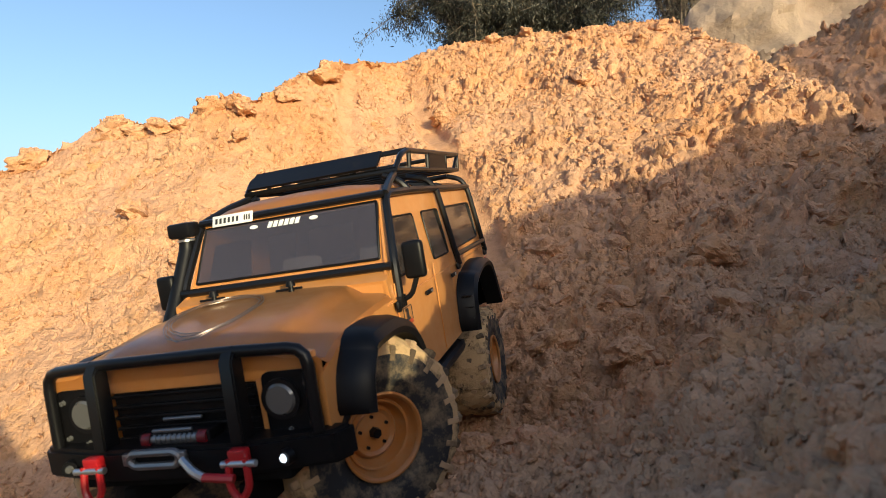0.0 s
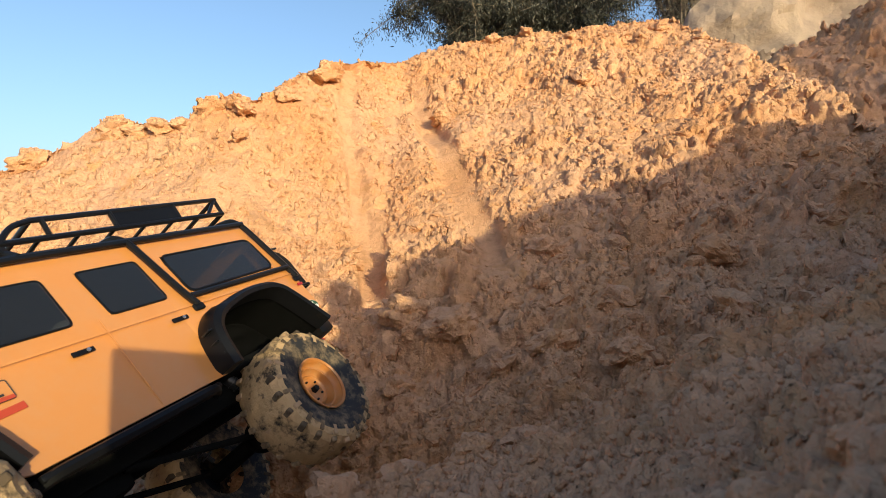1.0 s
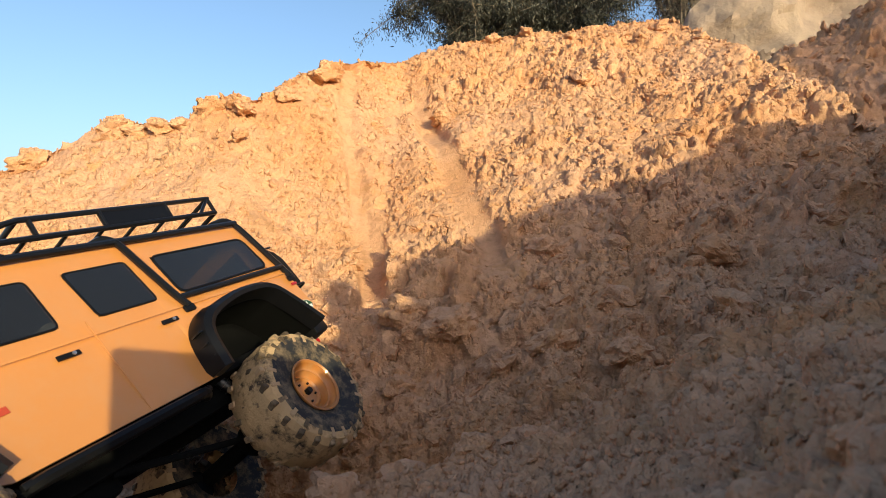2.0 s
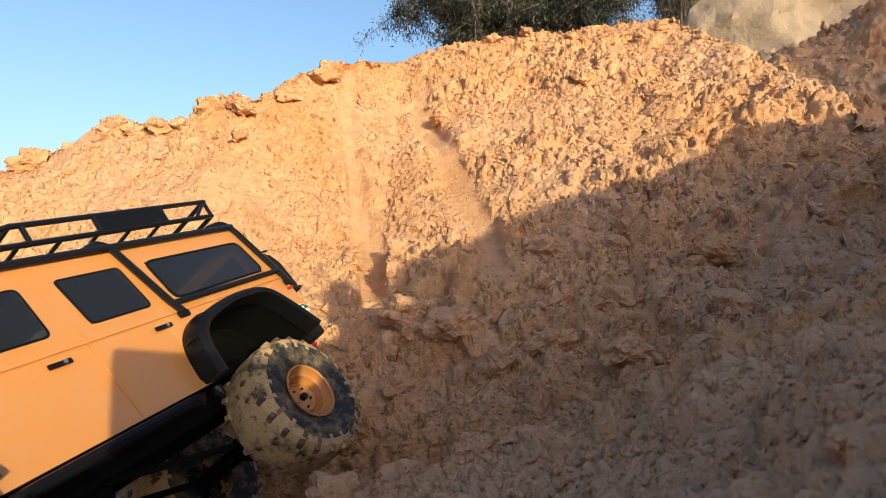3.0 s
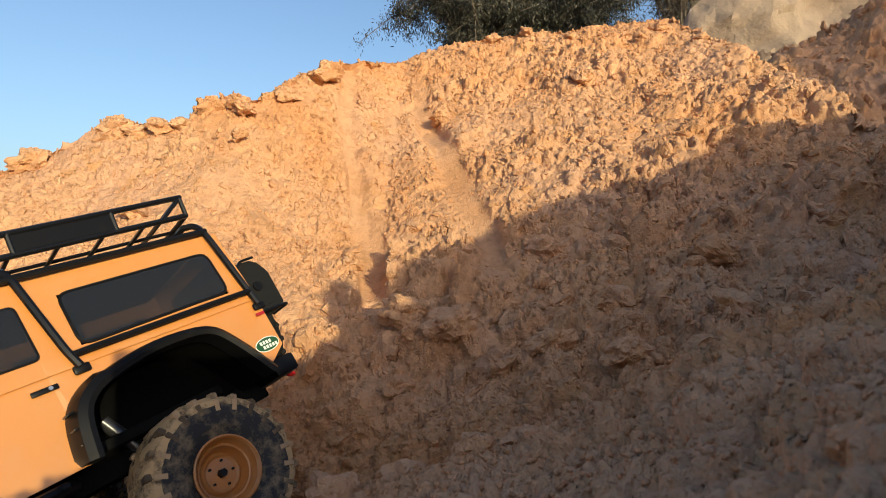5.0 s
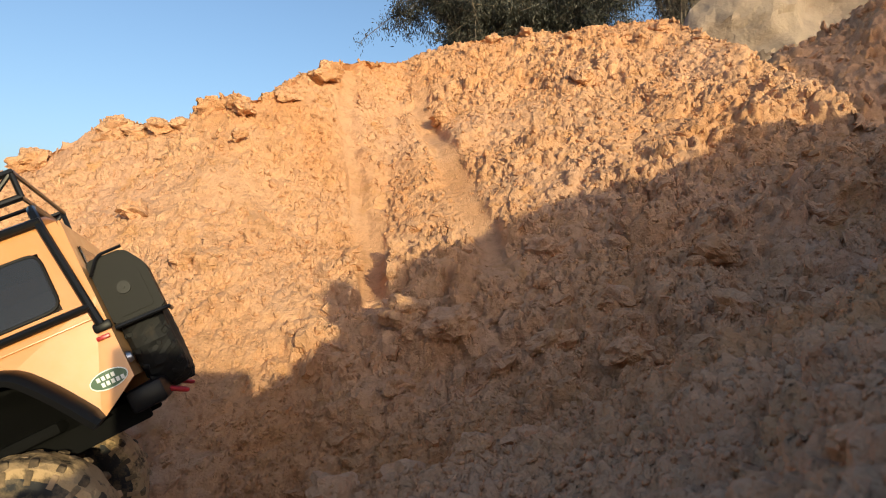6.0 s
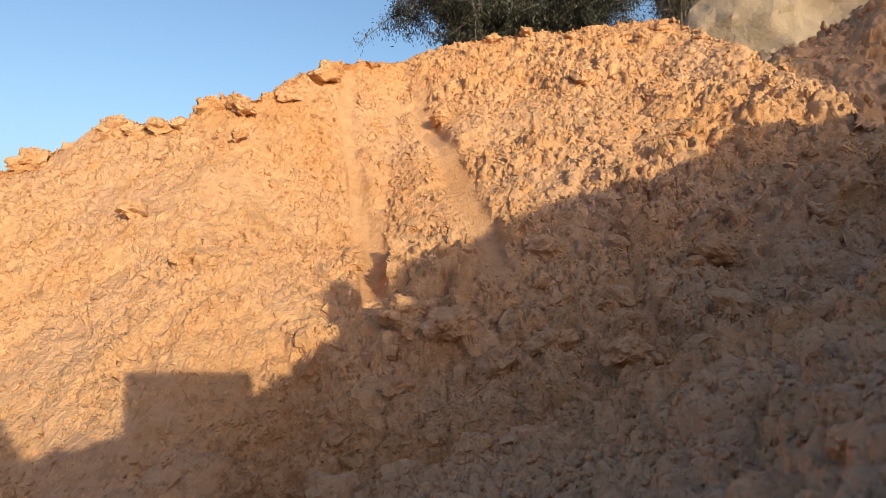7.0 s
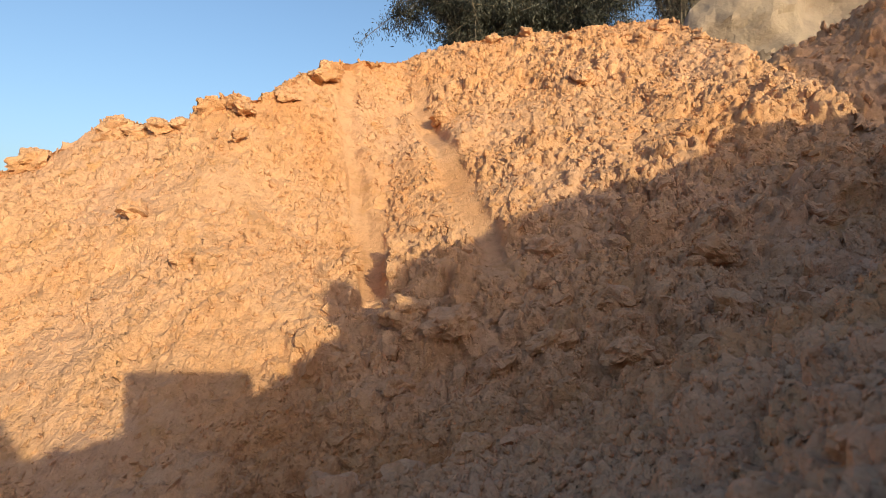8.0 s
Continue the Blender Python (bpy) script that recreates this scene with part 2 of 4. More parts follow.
def hill(x, y):
    """The spoil heap beyond the track: a face of about 35 degrees, steeper on its left end, and its crest."""
    zr = np.interp(x, (-1.2, -0.6, -0.376, -0.12, 0.07, 0.4, 1.0, 1.6), (-0.36, -0.25, -0.19, -0.21, -0.155, -0.07, 0.08, 0.15))
    steep = np.interp(x, (-0.45, -0.12), (1.0, 0.0))
    face = zr + (0.57 + 0.35 * steep) * (y - 0.7) + 0.18 * np.clip(y - 1.05, 0, 3) * (1 - steep)
    yc = np.interp(x, (-1.4, -0.93, -0.79, -0.76, -0.56, -0.55, -0.42, -0.34, -0.28, -0.15, -0.08, 0.12, 0.365, 0.61, 0.67, 1.0),
                   (1.20, 1.24, 1.27, 1.32, 1.27, 1.33, 1.31, 1.47, 1.59, 1.80, 1.90, 1.87, 1.77, 1.70, 1.64, 1.6))
    face = face - 1.35 * np.maximum(0, y - yc)
    edge = 0.793 - 0.247 * (y - 1.098)
    return face - 1.3 * np.maximum(0, x - edge) * np.clip((y - 0.85) / 0.2, 0, 1)


def mound(x, y, cx, cy, rx, ry, h):
    return h * np.exp(-((x - cx) / rx) ** 2 - ((y - cy) / ry) ** 2)


def base_height(x, y):
    low = -0.5 + 0.25 * fractal(x * 0.3, y * 0.3, 3, 3) * np.clip((np.hypot(x, y) - 3) / 5, 0, 1)
    r = np.hypot(x, y)
    fade = np.clip((r - 2.6) / 2.5, 0, 1) ** 2 * 3.0
    g = smooth_max(near_side(x, y) - fade + mound(x, y, -0.05, 0.42, 0.13, 0.09, 0.045), low, 0.05)
    g = smooth_max(g, hill(x, y) - fade, 0.04)
    # the mound behind right is unseen, added to shade the spoil bank
    far = low + mound(x, y, 6.3, -1.6, 1.7, 1.6, 4.4)
    return smooth_max(g, far, 0.08)


def track_mask(x, y):
    """1 in the two wheel ruts that run down the heap."""
    out = np.zeros_like(x)
    for x0, w in ((-0.268, 0.024), (-0.072, 0.029)):
        centre = x0 - 0.213 * (y - 1.675) + 0.009 * np.sin(y * 9 + x0 * 30) + 0.02 * fractal(x * 9, y * 9, 171, 3)
        out = np.maximum(out, np.exp(-((x - centre) / w) ** 4))
    return out * np.clip((y - 0.85) / 0.1, 0, 1) * np.clip((1.75 - y) / 0.15, 0, 1)


def axis(a, b, start, stop, fine, grow, limit, coarse):
    """Grid lines: fine between a and b, then wider and wider, out to start and stop."""
    mid = list(np.arange(a, b, fine))
    lo, hi, step = [a], [mid[-1]], fine
    while hi[-1] < stop:
        step = min(step * grow, limit) if hi[-1] < coarse[1] else step * 1.18
        hi.append(hi[-1] + step)
    step = fine
    while lo[-1] > start:
        step = min(step * grow, limit) if lo[-1] > coarse[0] else step * 1.18
        lo.append(lo[-1] - step)
    return np.array(lo[:0:-1] + mid + hi[1:])


GRID, BANK = {}, {}


def relief(u, v, near, rut, left, s=0):
    """Broken, crumbly surface: clods of four sizes, cracked crust and slow swells."""
    calm = np.clip(0.72 + 2.2 * fractal(u * 7 + 3, v * 9, 161 + s, 3), 0.3, 1.3)
    foot = np.clip((1.25 + 0.22 * u - v) / 0.15, 0, 1) * np.clip((u + 0.3) / 0.2, 0, 1) * (1 - near)
    rough = (1 - 0.95 * rut) * (1 - left + left * calm)
    patch = np.clip(0.9 + 1.6 * fractal(u * 5, v * 5, 61 + s, 3), 0.3, 1.7)
    big = clods(u, v, 0.085, 11 + s, 0.9, 0.4) * (0.017 + 0.019 * foot) * (1 - 0.30 * near) * (1 - 0.4 * left)
    mid = clods(u, v, 0.034, 21 + s, 1.2, 0.6) * (0.0075 + 0.0100 * foot + 0.0085 * near) * patch * (1 - 0.35 * left)
    crust = plates(u, v, 0.026, 31 + s, 1.3) * 0.0065 * patch * (1 - 0.45 * left) * (1 - near)
    chips = plates(u, v, 0.0115, 43 + s, 1.5)
    small = (0.35 * chips + 0.65 * clods(u, v, 0.0150, 41 + s, 1.3, 0.8)) * (1 - left) + chips * left
    small = small * (0.0062 + 0.002 * foot + 0.0035 * near) * (0.5 + 0.5 * patch)
    tiny = clods(u, v, 0.0082, 51 + s, 1.3, 0.85) * (0.0030 + 0.0060 * near + 0.001 * foot) * (1 - 0.35 * left)
    crack = np.clip(1 - np.abs(fractal(u * 16, v * 16, 121 + s, 4, 0.6)) / 0.035, 0, 1) * np.clip(fractal(u * 6, v * 6, 131, 2) * 4, 0, 1)
    d = rough * (big + mid + crust + small) + tiny * (1 - 0.85 * rut) * (0.5 + 0.5 * np.minimum(calm, 1)) - 0.018 * crack * rough * (1 - near)
    d = d + 0.030 * fractal(u * 4, v * 4, 71 + s, 3) * (1 - 0.5 * near) - 0.008 * rut - 0.025 - 0.006 * near
    return d, rough * (0.35 * small + 0.35 * mid + 0.2 * crust), rough


def grid_object(name, px, py, pz, mat):
    ny, nx = px.shape
    me = bpy.data.meshes.new(name)
    me.vertices.add(nx * ny)
    me.vertices.foreach_set("co", np.stack((px, py, pz), -1).astype(np.float32).ravel())
    idx = np.arange(nx * ny).reshape(ny, nx)
    quads = np.stack((idx[:-1, :-1], idx[:-1, 1:], idx[1:, 1:], idx[1:, :-1]), -1).reshape(-1, 4)
    nf = len(quads)
    me.loops.add(nf * 4)
    me.loops.foreach_set("vertex_index", quads.astype(np.int32).ravel())
    me.polygons.add(nf)
    me.polygons.foreach_set("loop_start", np.arange(0, nf * 4, 4, dtype=np.int32))
    me.polygons.foreach_set("use_smooth", np.ones(nf, dtype=bool))
    me.update(calc_edges=True)
    me.materials.append(mat)
    return new(name, me)


def normals_of(gx, gy, z):
    zx, zy = np.gradient(z, axis=1) / np.gradient(gx, axis=1), np.gradient(z, axis=0) / np.gradient(gy, axis=0)
    n = np.stack((-zx, -zy, np.ones_like(z)), -1)
    return n / np.linalg.norm(n, axis=-1, keepdims=True)


def build_ground():
    xs = axis(-0.30, 0.36, -900, 900, 0.0023, 1.006, 0.0036, (-1.35, 1.0))
    ys = axis(0.08, 0.55, -900, 900, 0.0021, 1.006, 0.0034, (-0.12, 2.0))
    gx, gy = np.meshgrid(xs, ys)
    z = base_height(gx, gy)
    n = normals_of(gx, gy, z)
    u, v = gx, gy * 1.12
    near = 1 / (1 + np.exp(np.clip((gy - 0.62 - 0.35 * gx) / 0.05, -40, 40)))
    rut = track_mask(gx, gy)
    left = np.clip((-0.22 - gx) / 0.15, 0, 1) * (1 - near)
    d, lean, rough = relief(u, v, near, rut, left)
    out = np.maximum(np.maximum(np.abs(gx + 0.15) - 1.3, np.abs(gy - 1.0) - 1.3), 0)
    d, lean, rough = (q * np.clip(1 - out / 0.6, 0, 1) for q in (d, lean, rough))
    px = gx + n[..., 0] * d + 0.003 * fractal(u * 60, v * 60, 81, 2) * rough
    py = gy + n[..., 1] * d - lean * (0.6 - 0.3 * left)
    pz = z + n[..., 2] * d + CAM_Z
    GRID.update(xs=xs, ys=ys, p=np.stack((px, py, pz), -1), n=n, rut=rut, left=left, near=near)
    return tagged(grid_object("ground", px, py, pz, SOIL), "dry ochre sandy clay ground with broken crumbs and wheel ruts", "ground", kind="structure")


build_ground()


def ground_at(x, y):
    """The point of the ground's surface over x, y, and its normal."""
    i, j = int(np.searchsorted(GRID["ys"], y)), int(np.searchsorted(GRID["xs"], x))
    return Vector(GRID["p"][i, j]), Vector(GRID["n"][i, j])


def build_spoil_bank():
    """A rough bank in the shade, beyond the heap's end."""
    gx, gy = np.meshgrid(np.linspace(1.2, 6.4, 520), np.linspace(2.6, 6.2, 360))
    wide = np.where(gx < 4.65, 4.1, 1.0)
    fade = np.clip((gx - 1.25) / 1.2, 0, 1)
    z = -0.62 + 2.75 * fade * fade * (3 - 2 * fade) * np.exp(-((gx - 4.65) / wide) ** 2 - np.abs((gy - 4.5) / 1.35) ** 2.6)
    n = normals_of(gx, gy, z)
    zero = np.zeros_like(gx)
    d, lean, rough = relief(gx * 0.55, gy * 0.6, zero, zero, zero, 7)
    d = d * 3.2
    p = [gx + n[..., 0] * d, gy + n[..., 1] * d - 1.5 * lean, z + n[..., 2] * d + CAM_Z]
    BANK.update(p=np.stack(p, -1), n=n)
    return tagged(grid_object("spoil_bank", *p, SOIL), "rough brown clay bank lying in shade", "earth bank", kind="structure")


build_spoil_bank()


# ---- loose clods and crumbs ----
def lump(seed, sub, rough=0.35, cut=0.9):
    bm = bmesh.new()
    bmesh.ops.create_icosphere(bm, subdivisions=sub, radius=1.0)
    rng = random.Random(seed)
    flats = [(Vector((rng.gauss(0, 1), rng.gauss(0, 1), rng.gauss(0, 1))).normalized(), rng.uniform(0.55, 0.9)) for k in range(7)]
    for w in bm.verts:
        c = w.co.copy()
        for d, h in flats:
            over = c.dot(d) - h
            if over > 0:
                c -= d * over * cut
        k = 1 + rough * (noise.fractal(w.co * 1.3 + Vector((seed, 0, 0)), 0.8, 2.0, 4))
        w.co = Vector((c.x * 1.15, c.y * 0.95, c.z * 0.75)) * k
    return bm


def build_clod(x, y, r, seed, sink=0.15, shape=(1, 1, 1)):
    p, n = ground_at(x, y)
    ob = mesh_object("clod", lump(seed, 4 if r > 0.018 else 3, 0.55, 0.75), SOIL)
    ob.data.transform(Matrix.Diagonal((r * shape[0], r * shape[1], r * shape[2], 1)))
    rng = random.Random(seed)
    ob.matrix_basis = Matrix.Translation(p + n * r * (0.5 - sink)) @ pose(0, 0, 0, rng.uniform(-25, 25), rng.uniform(-25, 25), rng.uniform(0, 360))
    return tagged(ob, "pale dry clod of sandy clay lying on the slope", "clod", group="clods on the slope")


def strew(regions, seed, sub, sink, cut):
    """Countless loose pieces strewn over the slopes, one mesh: regions of x, y, count, radii, the lean to small ones, and how far the ruts stay bare."""
    rng = np.random.RandomState(seed)
    shapes = []
    for k in range(10):
        bm = lump(50 + k + seed, sub, 0.6, cut)
        shapes.append((np.array([tuple(w.co) for w in bm.verts]), np.array([[w.index for w in f.verts] for f in bm.faces])))
        bm.free()
    xs, ys = GRID["xs"], GRID["ys"]
    verts, faces, base = [], [], 0
    for x0, x1, y0, y1, count, r0, r1, power in regions:
        for k in range(count):
            x, y = rng.uniform(x0, x1), rng.uniform(y0, y1)
            i, j = np.searchsorted(ys, y), np.searchsorted(xs, x)
            r = r0 + (r1 - r0) * rng.rand() ** power
            # patches that hold more and fewer pieces
            if noise.noise(Vector((x * 7, y * 7, seed))) < rng.uniform(-0.6, 0.3) or rng.rand() < GRID["rut"][i, j] * (1.6 if r > 0.004 else 0.9):
                continue
            co, fa = shapes[rng.randint(10)]
            m = np.array(Euler(rng.uniform(0, 6.28, 3)).to_matrix())
            s = np.array((1, rng.uniform(0.6, 1), rng.uniform(0.45, 0.9)))
            verts.append((co * s) @ m.T * r + GRID["p"][i, j] + GRID["n"][i, j] * r * sink)
            faces.append(fa + base)
            base += len(co)
    return verts, faces, base, shapes, rng


def build_crumbs(name, label, regions, seed, sub, sink, far=0, cut=0.9):
    verts, faces, base, shapes, rng = strew(regions, seed, sub, sink, cut)
    ny, nx = BANK["n"].shape[:2]
    for k in range(far):
        i, j = rng.randint(0, int(ny * 0.62)), rng.randint(0, nx)
        r = 0.008 + 0.03 * rng.rand() ** 3.0
        co, fa = shapes[rng.randint(10)]
        m = np.array(Euler(rng.uniform(0, 6.28, 3)).to_matrix())
        verts.append(co @ m.T * r + BANK["p"][i, j] + BANK["n"][i, j] * r * 0.3)
        faces.append(fa + base)
        base += len(co)
    me = bpy.data.meshes.new(name)
    me.from_pydata(np.concatenate(verts).tolist(), [], np.concatenate(faces).tolist())
    me.materials.append(SOIL)
    if cut < 0.5:
        me.polygons.foreach_set("use_smooth", [True] * len(me.polygons))
    return tagged(new(name, me), label, "soil crumbs", kind="stuff")


build_crumbs("soil_crumbs", "loose crumbs of dry sandy clay strewn on the slopes",
             ((-0.30, 0.95, 0.85, 2.0, 15000, 0.0022, 0.0070, 2.0), (-1.2, -0.15, 0.5, 1.6, 17000, 0.0016, 0.0062, 2.0), (-0.15, 0.85, 0.55, 0.95, 6000, 0.0016, 0.0060, 2.0)), 12, 1, 0.2, 3500)
build_crumbs("soil_lumps", "broken lumps of dry clay half sunk in the slopes",
             ((-0.30, 0.95, 0.95, 2.0, 3000, 0.0040, 0.0125, 2.4), (-1.2, -0.15, 0.5, 1.6, 1300, 0.0040, 0.0150, 2.8), (-0.20, 0.85, 0.55, 1.05, 1900, 0.0050, 0.0190, 2.6)), 31, 2, -0.1, 500)
build_crumbs("soil_beads", "small rounded crumbs of grey-brown clay heaped on the near bank",
             ((-0.25, 0.80, 0.30, 0.75, 16000, 0.0014, 0.0042, 1.6), (-0.10, 0.40, 0.05, 0.32, 9000, 0.0009, 0.0030, 1.5)), 47, 1, 0.3, 0, 0.45)

# ---- the model truck: x forward, y to its left, lengths in the model's units, brought to metres by SCALE ----
SCALE = 0.85


def part(name, bm, mats, parent, label="", smooth=True):
    return mesh_object(name, bm, mats, parent, label, smooth, SCALE)


def side_y(z):
    """Half width of the body at height z: upright below the waist, leaning in above it."""
    return float(np.interp(z, (-0.08, 0.012, 0.026, 0.097), (0.100, 0.100, 0.0965, 0.0875)))


def side_panel(bm, outline, s, thick=0.0018):
    a = [bm.verts.new((x, s * side_y(z), z)) for x, z in outline]
    b = [bm.verts.new((x, s * (side_y(z) - thick), z)) for x, z in outline]
    n = len(a)
    bm.faces.new(a)
    bm.faces.new(b[::-1])
    for i in range(n):
        bm.faces.new((a[i], b[i], b[(i + 1) % n], a[(i + 1) % n]))


REAR_ARCH = ((-0.112, -0.068), (-0.118, -0.034), (-0.131, -0.018), (-0.155, -0.009), (-0.195, -0.003), (-0.238, -0.007), (-0.259, -0.028), (-0.283, -0.069))
FRONT_ARCH = ((0.094, -0.064), (0.105, -0.034), (0.122, -0.012), (0.155, 0.000), (0.198, 0.001), (0.206, -0.004), (0.216, -0.016), (0.221, -0.036))
WINDOWS = (("quarter_window", ((-0.145, 0.026), (-0.293, 0.028), (-0.293, 0.077), (-0.147, 0.077)), 0.010),
           ("rear_door_window", ((-0.048, 0.026), (-0.113, 0.026), (-0.114, 0.077), (-0.048, 0.077)), 0.005),
           ("front_door_window", ((0.070, 0.026), (-0.011, 0.026), (-0.015, 0.077), (0.049, 0.077)), 0.006))


def spline(pts, n):
    """A smooth curve through 2D points."""
    out = []
    for i in range(len(pts) - 1):
        a, b, c, d = (Vector(pts[max(0, min(len(pts) - 1, k))]) for k in (i - 1, i, i + 1, i + 2))
        for j in range(n):
            t = j / n
            out.append(tuple(0.5 * (2 * b + (c - a) * t + (2 * a - 5 * b + 4 * c - d) * t * t + (3 * b - a - 3 * c + d) * t ** 3)))
    return out + [tuple(pts[-1])]


def build_body(truck):
    for s in (1, -1):
        for name, outline in (("door_panel", ((-0.112, -0.068), (0.082, -0.068), (0.094, -0.064), (0.105, -0.034), (0.105, 0.026), (-0.112, 0.026))),
                              ("rear_quarter_panel", REAR_ARCH + ((-0.318, -0.046), (-0.318, 0.026), (-0.112, 0.026))),
                              ("front_pillar", ((0.070, 0.026), (0.105, 0.026), (0.090, 0.040), (0.058, 0.097), (0.049, 0.077))),
                              ("door_pillar", ((-0.011, 0.026), (-0.015, 0.077), (-0.048, 0.077), (-0.048, 0.026))),
                              ("door_pillar", ((-0.113, 0.026), (-0.114, 0.077), (-0.147, 0.077), (-0.145, 0.026))),
                              ("tail_pillar", ((-0.293, 0.026), (-0.293, 0.077), (-0.317, 0.077), (-0.318, 0.026))),
                              ("roof_rail_panel", ((0.049, 0.077), (0.058, 0.097), (-0.315, 0.097), (-0.317, 0.077))),
                              ("front_wing", FRONT_ARCH[1:] + ((0.2395, -0.046), (0.2395, -0.004), (0.230, -0.001), (0.215, 0.0045), (0.180, 0.0095), (0.140, 0.012), (0.105, 0.013)))):
            bm = bmesh.new()
            side_panel(bm, outline, s)
            part(name, bm, PAINT, truck, "dusty orange paint", False)
    # tail, with a window opening
    bm = bmesh.new()
    for y0, y1, z0, z1 in ((-0.0985, 0.0985, -0.046, 0.030), (-0.0985, -0.06, 0.030, 0.078), (0.06, 0.0985, 0.030, 0.078), (-0.0985, 0.0985, 0.078, 0.097)):
        f = lambda y, z: max(-1, min(1, y / 0.0985)) * (side_y(z) - 0.0006) if abs(y) > 0.07 else y
        plate(bm, [(-0.3175, f(y0, z0), z0), (-0.3175, f(y1, z0), z0), (-0.3175, f(y1, z1), z1), (-0.3175, f(y0, z1), z1)], (0.002, 0, 0))
    part("tail_panel", bm, PAINT, truck)
    # front: strip over the grille, posts beside the lamps
    bm = bmesh.new()
    box(bm, (0.235, 0, 0.002), (0.006, 0.190, 0.016), 0.002)
    for y in (-0.0565, 0.0565, -0.0965, 0.0965):
        box(bm, (0.235, y, -0.024), (0.006, 0.005, 0.044), 0.0015)
    part("front_panel", bm, PAINT, truck)
    bm = bmesh.new()
    # roof: arched across, dropped at the front edge
    sect = [(-0.0872, 0.0965), (-0.0845, 0.1035), (-0.077, 0.1085), (-0.05, 0.1125), (0, 0.1138), (0.05, 0.1125), (0.077, 0.1085), (0.0845, 0.1035), (0.0872, 0.0965)]
    rows = []
    for x, dz, k in ((0.0585, -0.0150, 0.2), (0.052, -0.006, 0.7), (0.035, -0.001, 1), (-0.1, 0, 1), (-0.29, 0, 1), (-0.308, -0.003, 0.9), (-0.3165, -0.012, 0.3)):
        rows.append([bm.verts.new((x, y, max(0.0965, 0.0965 + (z - 0.0965) * k + dz * 0.2))) for y, z in sect])
    for a, b in zip(rows, rows[1:]):
        for i in range(len(sect) - 1):
            bm.faces.new((a[i], a[i + 1], b[i + 1], b[i]))
    bmesh.ops.solidify(bm, geom=bm.faces[:], thickness=0.0015)
    part("roof", bm, PAINT, truck)
    bm = bmesh.new()
    # windscreen surround
    lo, hi = (0.0905, 0.033), (0.0575, 0.0985)
    at = lambda k: (lo[0] + (hi[0] - lo[0]) * k, lo[1] + (hi[1] - lo[1]) * k)
    for y0, y1, k0, k1 in ((-0.097, 0.097, 0.0, 0.2), (-0.089, 0.089, 0.88, 1.0), (-0.097, -0.087, 0.2, 0.88), (0.087, 0.097, 0.2, 0.88)):
        (xa, za), (xb, zb) = at(k0), at(k1)
        w = lambda y, z: max(-side_y(z), min(side_y(z), y))
        plate(bm, [(xa, w(y0, za), za), (xa, w(y1, za), za), (xb, w(y1, zb), zb), (xb, w(y0, zb), zb)], (-0.003, 0, -0.001))
    part("windscreen_frame", bm, PAINT, truck)
    bm = bmesh.new()
    (xa, za), (xb, zb) = lo, hi
    plate(bm, [(xa + (xb - xa) * k + 0.0006, y, za + (zb - za) * k + 0.0003) for y, k in round_corners([(-0.0885, 0.17), (0.0885, 0.17), (0.0855, 0.9), (-0.0855, 0.9)], 0.006)], (0.0012, 0, 0.0006))
    ws = part("windscreen", bm, WSGLASS, truck, "grey windscreen with a printed top strip")
    ws.visible_shadow = False
    bm = bmesh.new()
    tube(bm, [(xa + (xb - xa) * k + 0.0018, y, za + (zb - za) * k + 0.001) for y, k in round_corners([(-0.0885, 0.17), (0.0885, 0.17), (0.0855, 0.9), (-0.0855, 0.9)], 0.006)], 0.0011, 6, True)
    part("windscreen_seal", bm, BLACK, truck)
    # printed strip on the glass: a word mark and two ovals as plain shapes
    on_glass = lambda y, k: (xa + (xb - xa) * k + 0.0022, y, za + (zb - za) * k + 0.0012)
    bm = bmesh.new()
    for i, y in enumerate((-0.018, -0.0125, -0.007, -0.0015, 0.004, 0.0095)):
        plate(bm, [on_glass(y - 0.002, 0.78), on_glass(y + 0.002, 0.78), on_glass(y + 0.0035, 0.86), on_glass(y - 0.0005, 0.86)], (0.0003, 0, 0.0002))
    part("word_mark", bm, WHITE, ws, "white slanted print", False)
    for y in (-0.034, 0.026):
        bm = bmesh.new()
        plate(bm, [on_glass(y + 0.0042 * math.cos(a), 0.82 + 0.026 * math.sin(a)) for a in [j * math.pi / 10 for j in range(20)]], (0.0003, 0, 0.0002))
        part("oval_mark", bm, WHITE, ws, "", False)
    # side glass with seals
    for s in (1, -1):
        for name, outline, r in WINDOWS:
            o = round_corners(outline, r)
            bm = bmesh.new()
            plate(bm, [(x, s * (side_y(z) + 0.0003), z) for x, z in o], (0, s * 0.0009, 0))
            g = part(name, bm, GLASS, truck, "dark tinted side window", False)
            g.visible_shadow = False
            bm = bmesh.new()
            tube(bm, [(x, s * (side_y(z) + 0.0008), z) for x, z in o], 0.0011 if name != "quarter_window" else 0.0015, 6, True)
            part("seal", bm, BLACK, g)
        bm = bmesh.new()
        o = round_corners([(-0.055, 0.1005), (-0.185, 0.1005), (-0.183, 0.1075), (-0.058, 0.1075)], 0.003)
        plate(bm, [(x, s * float(np.interp(z, (0.0965, 0.1035, 0.1085), (0.0879, 0.0852, 0.0777))), z + 0.0004) for x, z in o], (0, s * 0.0006, 0.0008))
        part("roof_light", bm, DARK, truck, "smoked roof edge window")
    bm = bmesh.new()
    plate(bm, [(-0.3182, y, z) for y, z in round_corners([(-0.06, 0.03), (0.06, 0.03), (0.06, 0.078), (-0.06, 0.078)], 0.006)], (-0.001, 0, 0))
    part("tail_window", bm, GLASS, truck, "", False)
